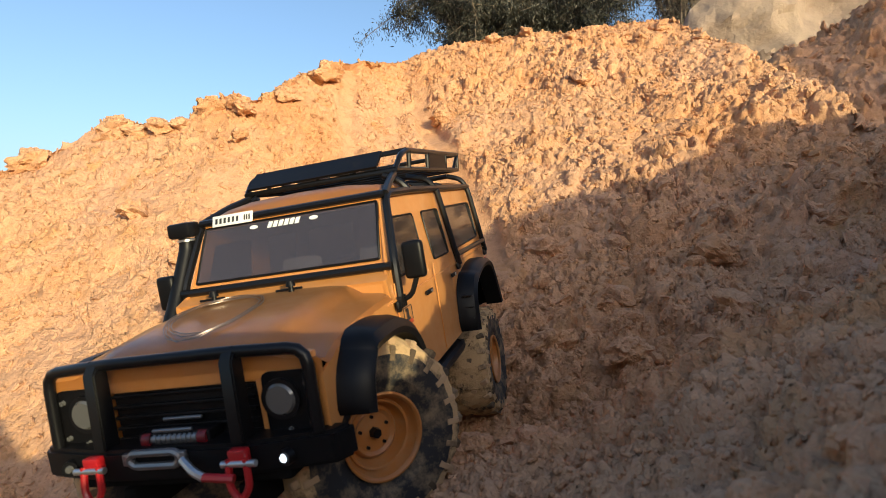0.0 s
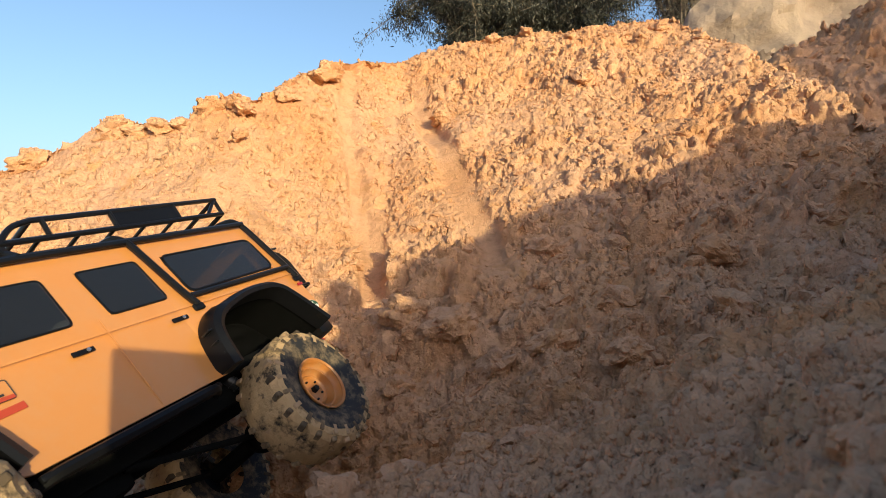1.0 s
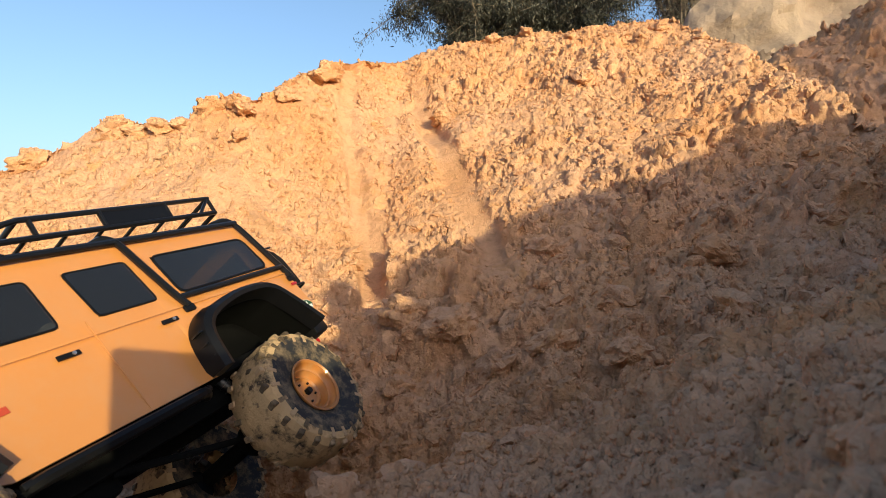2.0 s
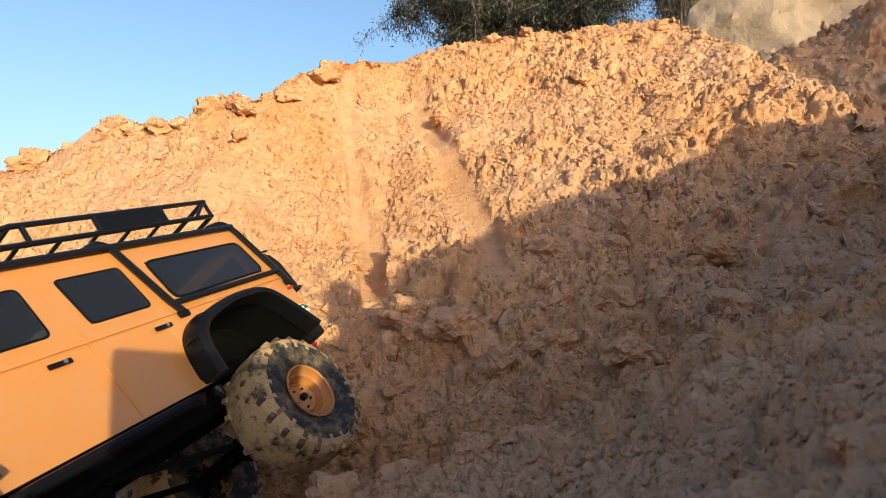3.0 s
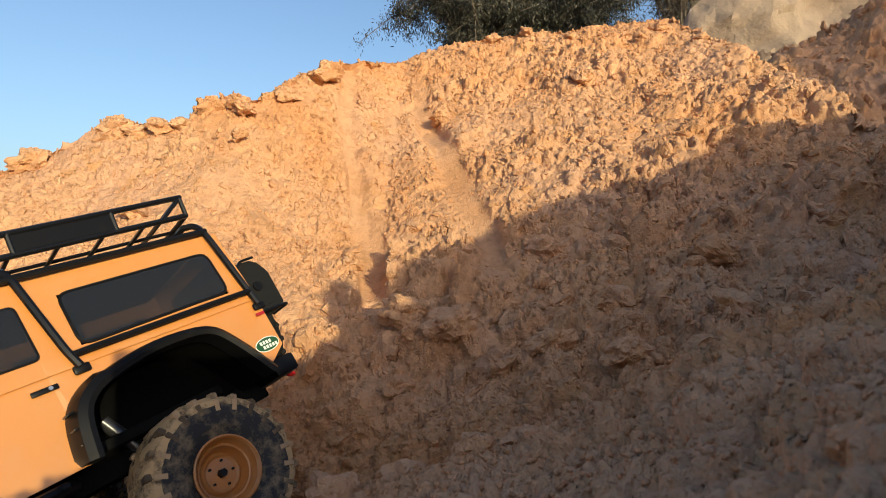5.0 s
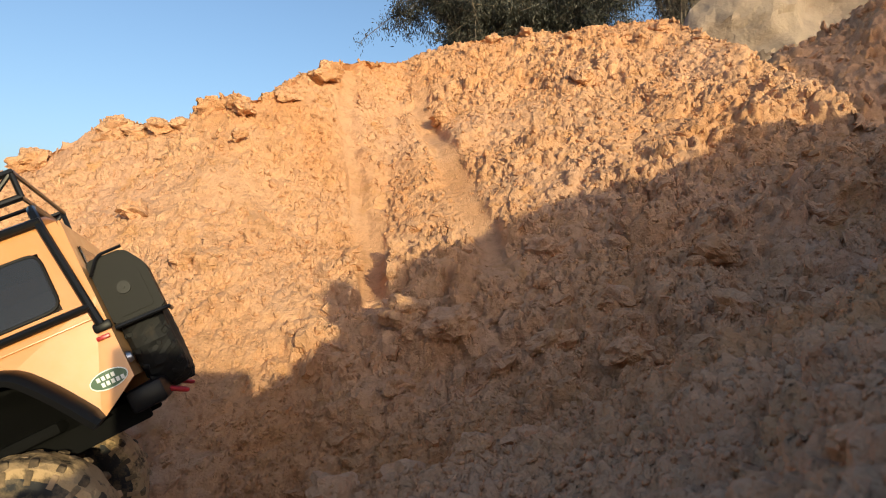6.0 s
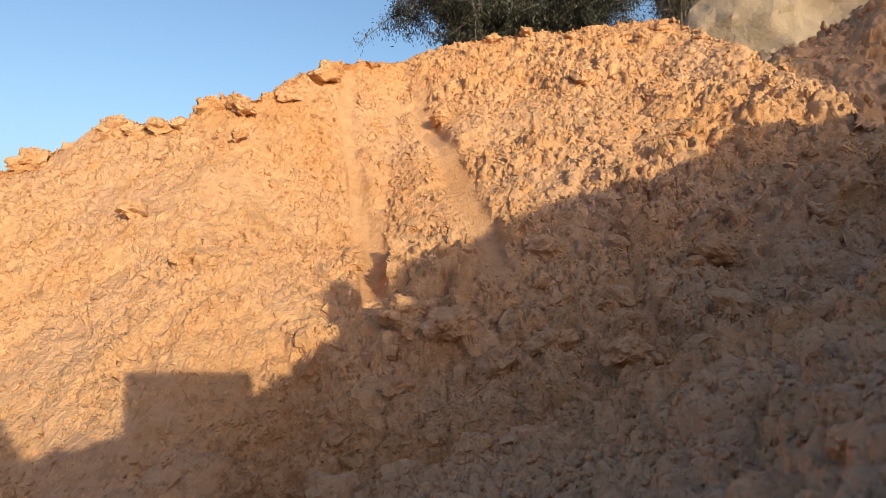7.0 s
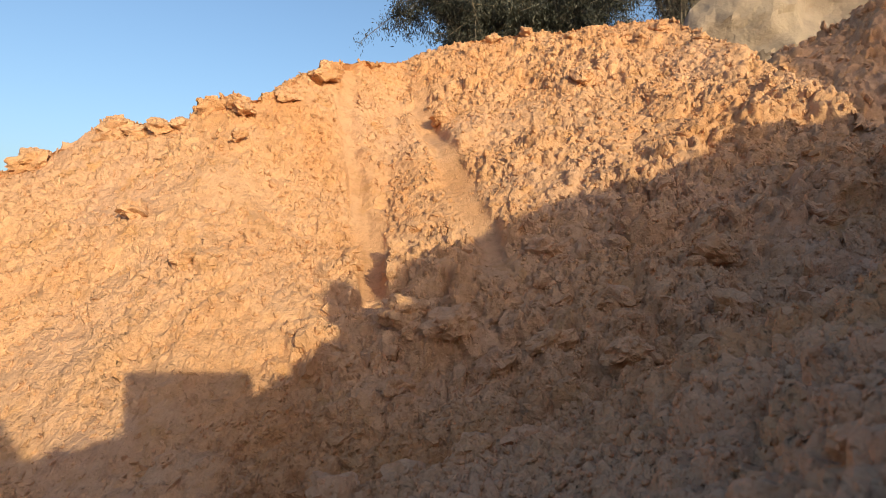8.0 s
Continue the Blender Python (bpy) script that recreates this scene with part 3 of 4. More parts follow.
    # bonnet, lofted: flat raised middle, shoulders, wings
    bm = bmesh.new()
    rows = []
    for x, zc in ((0.103, 0.0300), (0.14, 0.0290), (0.18, 0.0265), (0.215, 0.0215), (0.230, 0.0160), (0.2385, 0.0105), (0.2395, 0.002)):
        k = 1.0 if x < 0.235 else 0.4
        half = [(0, zc + 0.001 * k), (0.025, zc + 0.001 * k), (0.052, zc), (0.064, zc - 0.001), (0.070, zc - 0.0045 * k), (0.077, zc - 0.009 * k), (0.092, zc - 0.0105 * k), (0.0985, zc - 0.013 * k), (0.1005, zc - 0.017 * k)]
        rows.append([bm.verts.new((x, -y, z)) for y, z in half[:0:-1]] + [bm.verts.new((x, y, z)) for y, z in half])
    for a, b in zip(rows, rows[1:]):
        for i in range(len(a) - 1):
            bm.faces.new((a[i], a[i + 1], b[i + 1], b[i]))
    bmesh.ops.solidify(bm, geom=bm.faces[:], thickness=0.0015)
    part("bonnet", bm, PAINT, truck, "orange bonnet with dusty film")
    bm = bmesh.new()
    plate(bm, [(0.0885, -0.0985, 0.0365), (0.0885, 0.0985, 0.0365), (0.107, 0.0985, 0.0290), (0.107, -0.0985, 0.0290)], (-0.002, 0, -0.005))
    box(bm, (0.1045, 0, 0.0165), (0.003, 0.1965, 0.024))
    for s in (1, -1):
        plate(bm, [(0.107, s * 0.0985, 0.0290), (0.085, s * 0.0985, 0.0365), (0.085, s * 0.0995, 0.010), (0.107, s * 0.1003, 0.010)], (0, -s * 0.003, 0))
    part("cowl", bm, PAINT, truck)
    # grille, lamp panels, lamps
    bm = bmesh.new()
    box(bm, (0.2325, 0, -0.022), (0.006, 0.105, 0.038), 0.001)
    for z in (-0.008, -0.015, -0.022, -0.029, -0.036):
        box(bm, (0.2365, 0, z), (0.004, 0.104, 0.0022), 0.0006)
    part("grille", bm, BLACK, truck, "black slatted grille")
    for s in (1, -1):
        bm = bmesh.new()
        plate(bm, [(0.2370, s * y, z) for y, z in round_corners([(0.0595, -0.045), (0.0945, -0.045), (0.0945, 0.0), (0.0595, 0.0)], 0.006)], (0.003, 0, 0))
        panel = part("lamp_panel", bm, BLACK, truck)
        bm = bmesh.new()
        cyl(bm, (0.2395, s * 0.0715, -0.0165), (0.2425, s * 0.0715, -0.0165), 0.0125, 24)
        part("lamp_bezel", bm, TUBE, panel)
        bm = bmesh.new()
        cyl(bm, (0.2410, s * 0.0715, -0.0165), (0.2440, s * 0.0715, -0.0165), 0.0112, 24, 0.0085)
        part("headlight", bm, LENS, panel, "clear round headlight lens")
        for z, y in ((-0.008, 0.089), (-0.032, 0.089), (-0.036, 0.074)):
            bm = bmesh.new()
            cyl(bm, (0.2395, s * y, z), (0.242, s * y, z), 0.0021, 14, 0.0016)
            part("marker_lamp", bm, LENS, panel)
    # wheel arch flares
    for s in (1, -1):
        for arch in (FRONT_ARCH, REAR_ARCH):
            bm = bmesh.new()
            cx, cz = (0.17, -0.06) if arch is FRONT_ARCH else (-0.19, -0.06)
            pts = spline(arch, 4)
            rings = []
            for i, (x, z) in enumerate(pts):
                a, b = pts[max(0, i - 1)], pts[min(len(pts) - 1, i + 1)]
                t = Vector((b[0] - a[0], b[1] - a[1])).normalized()
                nn = Vector((t.y, -t.x))
                if nn.dot(Vector((x - cx, z - cz))) < 0:
                    nn = -nn
                e = 0.7 if i in (0, len(pts) - 1) else 1.0
                w = (0.008 if i > 10 else 0.011) if arch is REAR_ARCH else (0.009 if i > 16 else 0.011)
                prof = ((w * e, 0.0995), (w * e * 0.95, 0.110), (w * 0.65, 0.119), (0.001, 0.1225), (-0.0035, 0.121), (-0.0035, 0.099))
                rings.append([bm.verts.new((x + nn.x * o, s * y, z + nn.y * o)) for o, y in prof])
            for a, b in zip(rings, rings[1:]):
                for i in range(len(a)):
                    bm.faces.new((a[i], a[(i + 1) % len(a)], b[(i + 1) % len(a)], b[i]))
            bm.faces.new(rings[0])
            bm.faces.new(rings[-1][::-1])
            flare = part("wheel_arch_flare", bm, BLACK, truck, "matt black plastic arch flare")
            for i in (1, 2, 3) if arch is REAR_ARCH else ():
                x = -0.1085 if arch is REAR_ARCH else 0.2315
                z = -0.066 + 0.013 * i if arch is REAR_ARCH else -0.050 + 0.012 * i
                bm = bmesh.new()
                box(bm, (x, s * 0.1115, z), (0.0060, 0.012, 0.0018), 0.0006)
                part("slot_rib", bm, TUBE, flare)
            bm = bmesh.new()
            inner = [(x, z) for x, z in pts]
            vs = [[bm.verts.new((x, s * y, z)) for x, z in inner] for y in (0.1, 0.046)]
            for i in range(len(inner) - 1):
                bm.faces.new((vs[0][i], vs[0][i + 1], vs[1][i + 1], vs[1][i]))
            bm.faces.new(vs[1])
            bmesh.ops.solidify(bm, geom=bm.faces[:], thickness=0.0012)
            part("inner_arch", bm, WELL, truck)
    # doors: handles, hinges, shut lines
    for s in (1, -1):
        for x in (0.0, -0.105):
            bm = bmesh.new()
            box(bm, (x, s * 0.1012, 0.0), (0.020, 0.002, 0.0045), 0.0008)
            h = part("door_handle", bm, BLACK, truck, "black door handle plate")
            bm = bmesh.new()
            cyl(bm, (x - 0.004, s * 0.102, 0.0), (x - 0.004, s * 0.1032, 0.0), 0.0016, 10)
            part("lock", bm, SILVER, h)
        bm = bmesh.new()
        for x in (-0.031, 0.094):
            box(bm, (x, s * 0.1001, -0.021), (0.0011, 0.0012, 0.09), 0.0003)
        box(bm, (-0.10, s * 0.1001, 0.010), (0.43, 0.0014, 0.0014), 0.0004)
        part("body_line", bm, PAINT, truck)
        for z in (0.004, -0.030):
            bm = bmesh.new()
            box(bm, (0.094, s * 0.101, z), (0.004, 0.004, 0.008), 0.001)
            part("hinge", bm, BLACK, truck)
        # sill tube
        bm = bmesh.new()
        tube(bm, [(0.09, s * 0.085, -0.076), (0.075, s * 0.104, -0.076), (-0.085, s * 0.104, -0.076), (-0.1, s * 0.085, -0.076)], 0.005)
        box(bm, (-0.005, s * 0.094, -0.0745), (0.175, 0.022, 0.006), 0.002)
        part("rock_slider", bm, BLACK, truck, "black sill guard")


def build_cage(truck):
    r = 0.0036
    def bar(pts, rr=r):
        bm = bmesh.new()
        tube(bm, pts, rr)
        return part("cage_bar", bm, TUBE, truck)
    for s in (1, -1):
        bar([(0.092, s * 0.1025, 0.008), (0.0885, s * 0.1015, 0.040), (0.0575, s * 0.0925, 0.0985), (-0.02, s * 0.0915, 0.1005), (-0.306, s * 0.0915, 0.1005)])
        bar([(-0.135, s * 0.103, 0.008), (-0.131, s * 0.101, 0.024), (-0.121, s * 0.0925, 0.1), (-0.119, s * 0.083, 0.113), (-0.119, s * 0.06, 0.119)])
        bar([(-0.012, s * 0.0925, 0.1005), (-0.010, s * 0.085, 0.111), (-0.010, s * 0.07, 0.118)])
        bar([(-0.313, s * 0.1025, 0.003), (-0.311, s * 0.1005, 0.022), (-0.304, s * 0.0925, 0.095), (-0.302, s * 0.086, 0.112), (-0.300, s * 0.066, 0.1195)])
        bar([(-0.134, s * 0.1022, 0.0195), (-0.311, s * 0.1022, 0.0195)], 0.0032)
        bar([(0.0575, s * 0.0925, 0.0985), (0.02, s * 0.086, 0.111), (-0.015, s * 0.080, 0.119)])
        for x, z in ((0.0925, 0.006), (-0.1355, 0.006), (-0.3135, 0.001)):
            bm = bmesh.new()
            box(bm, (x, s * 0.1015, z), (0.014, 0.004, 0.008), 0.002)
            part("cage_foot", bm, BLACK, truck)
    for x, y, z in ((0.0595, 0.0925, 0.0985), (0.0925, 0.1005, 0.0385), (-0.300, 0.066, 0.1195)):
        bar([(x, -y, z), (x, y, z)])


def build_rack(truck):
    bm = bmesh.new()
    tube(bm, [(-0.012, -0.083, 0.1225), (-0.012, 0.083, 0.1225), (-0.300, 0.083, 0.1265), (-0.300, -0.083, 0.1265)], 0.003, 8, True)
    rack = part("roof_rack", bm, TUBE, truck, "black tube roof rack")
    def sub(name, bm, mat=TUBE, label=""):
        return part(name, bm, mat, rack, label)
    bm = bmesh.new()
    tube(bm, [(-0.050, -0.085, 0.1425), (-0.050, 0.085, 0.1425), (-0.302, 0.085, 0.148), (-0.302, -0.085, 0.148)], 0.003, 8, True)
    sub("top_rail", bm)
    for s in (1, -1):
        bm = bmesh.new()
        tube(bm, [(-0.012, s * 0.083, 0.1225), (-0.030, s * 0.085, 0.138), (-0.052, s * 0.085, 0.1425)], 0.0028)
        sub("front_stay", bm)
        for x in (-0.06, -0.135, -0.225, -0.30):
            z = 0.1225 + (x + 0.012) / -0.288 * 0.004
            bm = bmesh.new()
            tube(bm, [(x, s * 0.083, z), (x - 0.001, s * 0.085, z + 0.0205)], 0.0025)
            sub("post", bm)
        bm = bmesh.new()
        tube(bm, [(-0.272, s * 0.083, 0.126), (-0.300, s * 0.085, 0.147)], 0.0022)
        sub("stay", bm)
        bm = bmesh.new()
        plate(bm, [(-0.135, s * 0.0835, 0.126), (-0.225, s * 0.0835, 0.127), (-0.225, s * 0.0845, 0.1455), (-0.135, s * 0.0845, 0.1435)], (0, s * 0.0015, 0))
        sub("side_board", bm, BLACK, "black side board")
    bm = bmesh.new()
    plate(bm, [(-0.008, -0.078, 0.1260), (-0.008, 0.066, 0.1260), (-0.032, 0.066, 0.1425), (-0.032, -0.078, 0.1425)], (0.002, 0, 0.002))
    sub("front_board", bm, BLACK, "black sloping wind board")
    for x in (-0.05, -0.09, -0.13, -0.17, -0.21, -0.25):
        bm = bmesh.new()
        tube(bm, [(x, -0.083, 0.1235), (x, 0.083, 0.1235)], 0.002, 6)
        sub("floor_bar", bm)
    for y in (-0.04, 0.0, 0.04):
        bm = bmesh.new()
        tube(bm, [(-0.012, y, 0.1255), (-0.30, y, 0.128)], 0.002, 6)
        sub("floor_bar", bm)


def build_front(truck):
    bm = bmesh.new()
    plate(bm, [(x, y, -0.0355) for x, y in ((0.233, -0.113), (0.233, 0.113), (0.247, 0.104), (0.259, 0.045), (0.259, -0.045), (0.247, -0.104))], (0, 0, -0.020))
    bmesh.ops.bevel(bm, geom=bm.edges[:], offset=0.0025, segments=2, affect="EDGES")
    bumper = part("front_bumper", bm, BLACK, truck, "black steel front bumper")
    bm = bmesh.new()
    tube(bm, [(0.245, -0.094, -0.036), (0.243, -0.094, 0.0135), (0.249, -0.045, 0.0165), (0.249, 0.045, 0.0165), (0.243, 0.094, 0.0135), (0.245, 0.094, -0.036)], 0.0037, 10)
    part("bull_bar", bm, TUBE, bumper, "black tube bull bar")
    for s in (1, -1):
        bm = bmesh.new()
        plate(bm, [(0.2455, s * 0.044, -0.036), (0.2585, s * 0.044, -0.036), (0.256, s * 0.044, 0.012), (0.249, s * 0.044, 0.0205), (0.2445, s * 0.044, 0.012)], (0, s * 0.009, 0))
        bmesh.ops.bevel(bm, geom=bm.edges[:], offset=0.001, segments=2, affect="EDGES")
        part("bar_upright", bm, TUBE, bumper)
        # shackle with its bracket and pin
        bm = bmesh.new()
        box(bm, (0.2615, s * 0.051, -0.0415), (0.007, 0.0115, 0.0095), 0.0015)
        br = part("shackle_bracket", bm, RED, bumper, "red shackle bracket")
        bm = bmesh.new()
        tube(bm, [(0.264, s * 0.0455, -0.042), (0.266, s * 0.0445, -0.058), (0.267, s * 0.051, -0.0655), (0.266, s * 0.0575, -0.058), (0.264, s * 0.0565, -0.042)], 0.0022)
        part("shackle", bm, RED, br)
        bm = bmesh.new()
        cyl(bm, (0.2645, s * 0.041, -0.0445), (0.2645, s * 0.063, -0.0445), 0.0021, 10)
        part("pin", bm, SILVER, br)
        bm = bmesh.new()
        cyl(bm, (0.2525, s * 0.078, -0.046), (0.257, s * 0.076, -0.046), 0.0048, 18)
        fog = part("fog_lamp", bm, BLACK, bumper)
        bm = bmesh.new()
        cyl(bm, (0.2565, s * 0.0762, -0.046), (0.2582, s * 0.0757, -0.046), 0.0028, 18, 0.0020)
        part("fog_lens", bm, LAMP if s > 0 else LENS, fog, "small bright white lamp" if s > 0 else "")
    # winch
    bm = bmesh.new()
    box(bm, (0.243, 0.0, -0.0345), (0.016, 0.052, 0.012), 0.002)
    winch = part("winch", bm, BLACK, truck)
    bm = bmesh.new()
    cyl(bm, (0.249, -0.018, -0.033), (0.249, 0.018, -0.033), 0.0032, 16)
    for i in range(9):
        cyl(bm, (0.249, -0.014 + i * 0.0036, -0.033), (0.249, -0.0118 + i * 0.0036, -0.033), 0.0038, 16)
    bmesh.ops.remove_doubles(bm, verts=bm.verts, dist=0.0001)
    part("drum", bm, STEEL, winch, "silver winch drum with rope")
    for y in (-0.022, 0.018):
        bm = bmesh.new()
        cyl(bm, (0.249, y, -0.033), (0.249, y + 0.006, -0.033), 0.0044, 16)
        part("drum_end", bm, DARKRED, winch, "dark red drum flange")
    for z in (-0.0245, -0.021):
        bm = bmesh.new()
        cyl(bm, (0.25 + (z + 0.0245) * -3, -0.014, z - 0.003), (0.25 + (z + 0.0245) * -3, 0.014, z - 0.003), 0.0013, 10)
        part("tie_rod", bm, STEEL, winch)
    bm = bmesh.new()
    tube(bm, [(0.261, y, z) for y, z in round_corners([(-0.022, -0.0445), (0.008, -0.0445), (0.012, -0.040), (0.008, -0.0365), (-0.022, -0.0365), (-0.026, -0.040)], 0.004)], 0.0024, 8, True)
    for y in (-0.0255, 0.0115):
        box(bm, (0.2605, y, -0.0402), (0.004, 0.008, 0.008), 0.0015)
    part("fairlead", bm, STEEL, bumper, "bare metal fairlead")
    bm = bmesh.new()
    tube(bm, [(0.263, 0.014, -0.041), (0.268, 0.024, -0.0465), (0.268, 0.030, -0.050)], 0.0026)
    part("rope_thimble", bm, SILVER, bumper)
    bm = bmesh.new()
    tube(bm, [(0.268, 0.030, -0.050), (0.268, 0.042, -0.051), (0.267, 0.049, -0.052)], 0.0026)
    part("rope_end", bm, RED, bumper, "red rope end")


def build_fittings(truck):
    # snorkel along the right pillar
    bm = bmesh.new()
    tube(bm, [(0.135, -0.106, -0.004), (0.112, -0.1085, 0.006), (0.094, -0.1085, 0.030), (0.070, -0.104, 0.078), (0.069, -0.1035, 0.088)], 0.0072, 10)
    sn = part("snorkel", bm, BLACK, truck, "black air intake snorkel")
    bm = bmesh.new()
    box(bm, (0.070, -0.104, 0.0955), (0.018, 0.024, 0.014), 0.003)
    part("intake_head", bm, BLACK, sn)
    bm = bmesh.new()
    cyl(bm, (0.069, -0.1035, 0.085), (0.069, -0.1035, 0.087), 0.0086, 14)
    part("clamp", bm, SILVER, sn)
    # door mirrors
    for s in (1, -1):
        bm = bmesh.new()
        box(bm, (0.088, s * 0.1185, 0.041), (0.009, 0.018, 0.031), 0.0035, seg=3)
        mir = part("door_mirror", bm, BLACK, truck, "black door mirror housing")
        bm = bmesh.new()
        box(bm, (0.0832, s * 0.1185, 0.041), (0.001, 0.014, 0.026), 0.0004)
        part("mirror_glass", bm, SILVER, mir, "bright mirror glass")
        bm = bmesh.new()
        tube(bm, [(0.088, s * 0.118, 0.026), (0.0885, s * 0.112, 0.012), (0.089, s * 0.1015, 0.008)], 0.0022)
        for k in (0, 1, 2):
            box(bm, (0.084 + 0.005 * k, s * 0.1025, 0.008), (0.003, 0.005, 0.010), 0.0008)
        part("mirror_arm", bm, BLACK, mir)
    # plate over the windscreen
    bm = bmesh.new()
    box(bm, (0.0635, -0.0555, 0.0985), (0.0012, 0.042, 0.0105), 0.0004, pose(0, 0, 0, 0, -20, 0))
    pl = part("number_plate", bm, WHITE, truck, "white plate with dark bars")
    for y, w in ((-0.0720, 0.0022), (-0.0676, 0.0022), (-0.0632, 0.0022), (-0.0588, 0.0022), (-0.0544, 0.0022), (-0.0500, 0.0022), (-0.0425, 0.0013), (-0.0400, 0.0013), (-0.0375, 0.0013)):
        bm = bmesh.new()
        box(bm, (0.0643, y, 0.0985), (0.0006, w, 0.0050), 0.0, pose(0, 0, 0, 0, -20, 0))
        part("bar", bm, INK, pl, "", False)
    # bonnet posts and the coil of wire on the bonnet
    for y in (-0.055, 0.018):
        bm = bmesh.new()
        cyl(bm, (0.112, y, 0.029), (0.112, y, 0.0365), 0.0028, 10, 0.0018)
        cyl(bm, (0.112, y, 0.035), (0.112, y, 0.0395), 0.0042, 10, 0.003)
        tube(bm, [(0.112, y - 0.014, 0.0325), (0.112, y + 0.010, 0.033)], 0.001, 6)
        part("bonnet_post", bm, BLACK, truck)
    bm = bmesh.new()
    rng = random.Random(4)
    for k in range(4):
        pts = []
        for i in range(40):
            a = 2 * math.pi * i / 40
            rx, ry = 0.045 + 0.003 * k + 0.002 * math.sin(3 * a + k), 0.033 + 0.002 * math.cos(2 * a + k)
            x, y = 0.170 + rx * math.cos(a) + 0.002 * rng.random(), -0.012 + ry * math.sin(a) + 0.012 * math.cos(a)
            pts.append((x, y, float(np.interp(x, (0.103, 0.14, 0.18, 0.215, 0.24), (0.0300, 0.0290, 0.0265, 0.0215, 0.013))) + 0.0028 + 0.0012 * (k % 2)))
        tube(bm, pts, 0.0004, 5, True)
    part("wire_coil", bm, WIRE, truck, "thin bright coiled wire")
    # prints on the front door
    for s in (1, -1):
        bm = bmesh.new()
        o = round_corners([(0.061, -0.015), (0.083, -0.015), (0.083, 0.0), (0.061, 0.0)], 0.002)
        tube(bm, [(x, s * 0.1004, z) for x, z in o], 0.0004, 5, True)
        st = part("door_print", bm, INK, truck, "square outlined number print", False)
        bm = bmesh.new()
        for x in (0.072,):
            box(bm, (x, s * 0.1004, -0.0055), (0.0032, 0.0006, 0.0085))
            box(bm, (x + 0.0022, s * 0.1004, -0.0025), (0.003, 0.0006, 0.002))
            box(bm, (x, s * 0.1004, -0.0103), (0.009, 0.0006, 0.0016))
        part("numeral", bm, INK, st, "black numeral 1", False)
        bm = bmesh.new()
        box(bm, (0.072, s * 0.1004, -0.0135), (0.021, 0.0006, 0.0032))
        part("bar", bm, REDPRINT, st, "", False)
        bm = bmesh.new()
        box(bm, (0.070, s * 0.1004, -0.0225), (0.022, 0.0006, 0.0055), 0, pose(0, 0, 0, 0, 3, 0))
        part("bar", bm, REDPRINT, st, "", False)
        # oval on the rear quarter
        bm = bmesh.new()
        oval = [(math.cos(a), math.sin(a)) for a in [j * math.pi / 14 for j in range(28)]]
        plate(bm, [(-0.301 + 0.0145 * c, s * 0.1002, -0.040 + 0.0078 * d) for c, d in oval], (0, s * 0.0006, 0))
        bd = part("oval_badge", bm, WHITE, truck, "green oval badge with pale bars", False)
        bm = bmesh.new()
        plate(bm, [(-0.301 + 0.0136 * c, s * 0.1007, -0.040 + 0.0069 * d) for c, d in oval], (0, s * 0.0005, 0))
        part("oval_field", bm, GREEN, bd, "", False)
        for dx, dz in ((0.001, 0.0024), (-0.001, -0.0026)):
            for k in range(4 if dz > 0 else 5):
                bm = bmesh.new()
                box(bm, (-0.301 + dx + 0.0062 - k * 0.0037, s * 0.1013, -0.040 + dz), (0.0025, 0.0005, 0.0036))
                part("bar", bm, WHITE, bd, "", False)
        bm = bmesh.new()
        box(bm, (-0.3105, s * 0.1012, -0.0075), (0.010, 0.002, 0.0035), 0.0006)
        part("side_marker", bm, RED, truck, "red side marker")
    # tail: bumper, spare wheel, can in its bracket
    bm = bmesh.new()
    box(bm, (-0.318, 0, -0.066), (0.030, 0.176, 0.020), 0.004)
    tb = part("rear_bumper", bm, BLACK, truck, "black rear bumper")
    for s in (1, -1):
        bm = bmesh.new()
        tube(bm, [(-0.333, s * 0.05, -0.070), (-0.345, s * 0.048, -0.078), (-0.345, s * 0.056, -0.078), (-0.333, s * 0.056, -0.070)], 0.0022)
        part("tow_loop", bm, RED, tb, "red tow loop")
        bm = bmesh.new()
        cyl(bm, (-0.318, s * 0.086, -0.030), (-0.3215, s * 0.086, -0.030), 0.0052, 16, 0.004)
        part("tail_lamp", bm, SILVER, truck, "clear tail lamp")
    bm = bmesh.new()
    o = round_corners([(-0.319, -0.003), (-0.361, -0.004), (-0.361, 0.040), (-0.350, 0.058), (-0.319, 0.058)], 0.005)
    plate(bm, [(x, 0.050, z) for x, z in o], (0, 0.030, 0))
    bmesh.ops.bevel(bm, geom=bm.edges[:], offset=0.002, segments=2, affect="EDGES")
    can = part("fuel_can", bm, DARK, truck, "dark grey plastic fuel can")
    bm = bmesh.new()
    plate(bm, [(x, 0.0798, z) for x, z in round_corners([(-0.326, 0.003), (-0.354, 0.003), (-0.354, 0.036), (-0.347, 0.050), (-0.326, 0.050)], 0.004)], (0, 0.0014, 0))
    part("can_panel", bm, DARK, can)
    bm = bmesh.new()
    cyl(bm, (-0.338, 0.081, 0.026), (-0.338, 0.0835, 0.026), 0.0055, 20)
    cyl(bm, (-0.338, 0.083, 0.026), (-0.338, 0.0845, 0.026), 0.0012, 8)
    part("can_cap", bm, BLACK, can)
    bm = bmesh.new()
    tube(bm, [(-0.319, 0.083, -0.003), (-0.363, 0.083, -0.004), (-0.363, 0.05, -0.004)], 0.002, 6)
    part("can_bracket", bm, TUBE, can)
    bm = bmesh.new()
    tube(bm, [(-0.319, 0.083, 0.044), (-0.330, 0.083, 0.059), (-0.350, 0.082, 0.060)], 0.0016, 6)
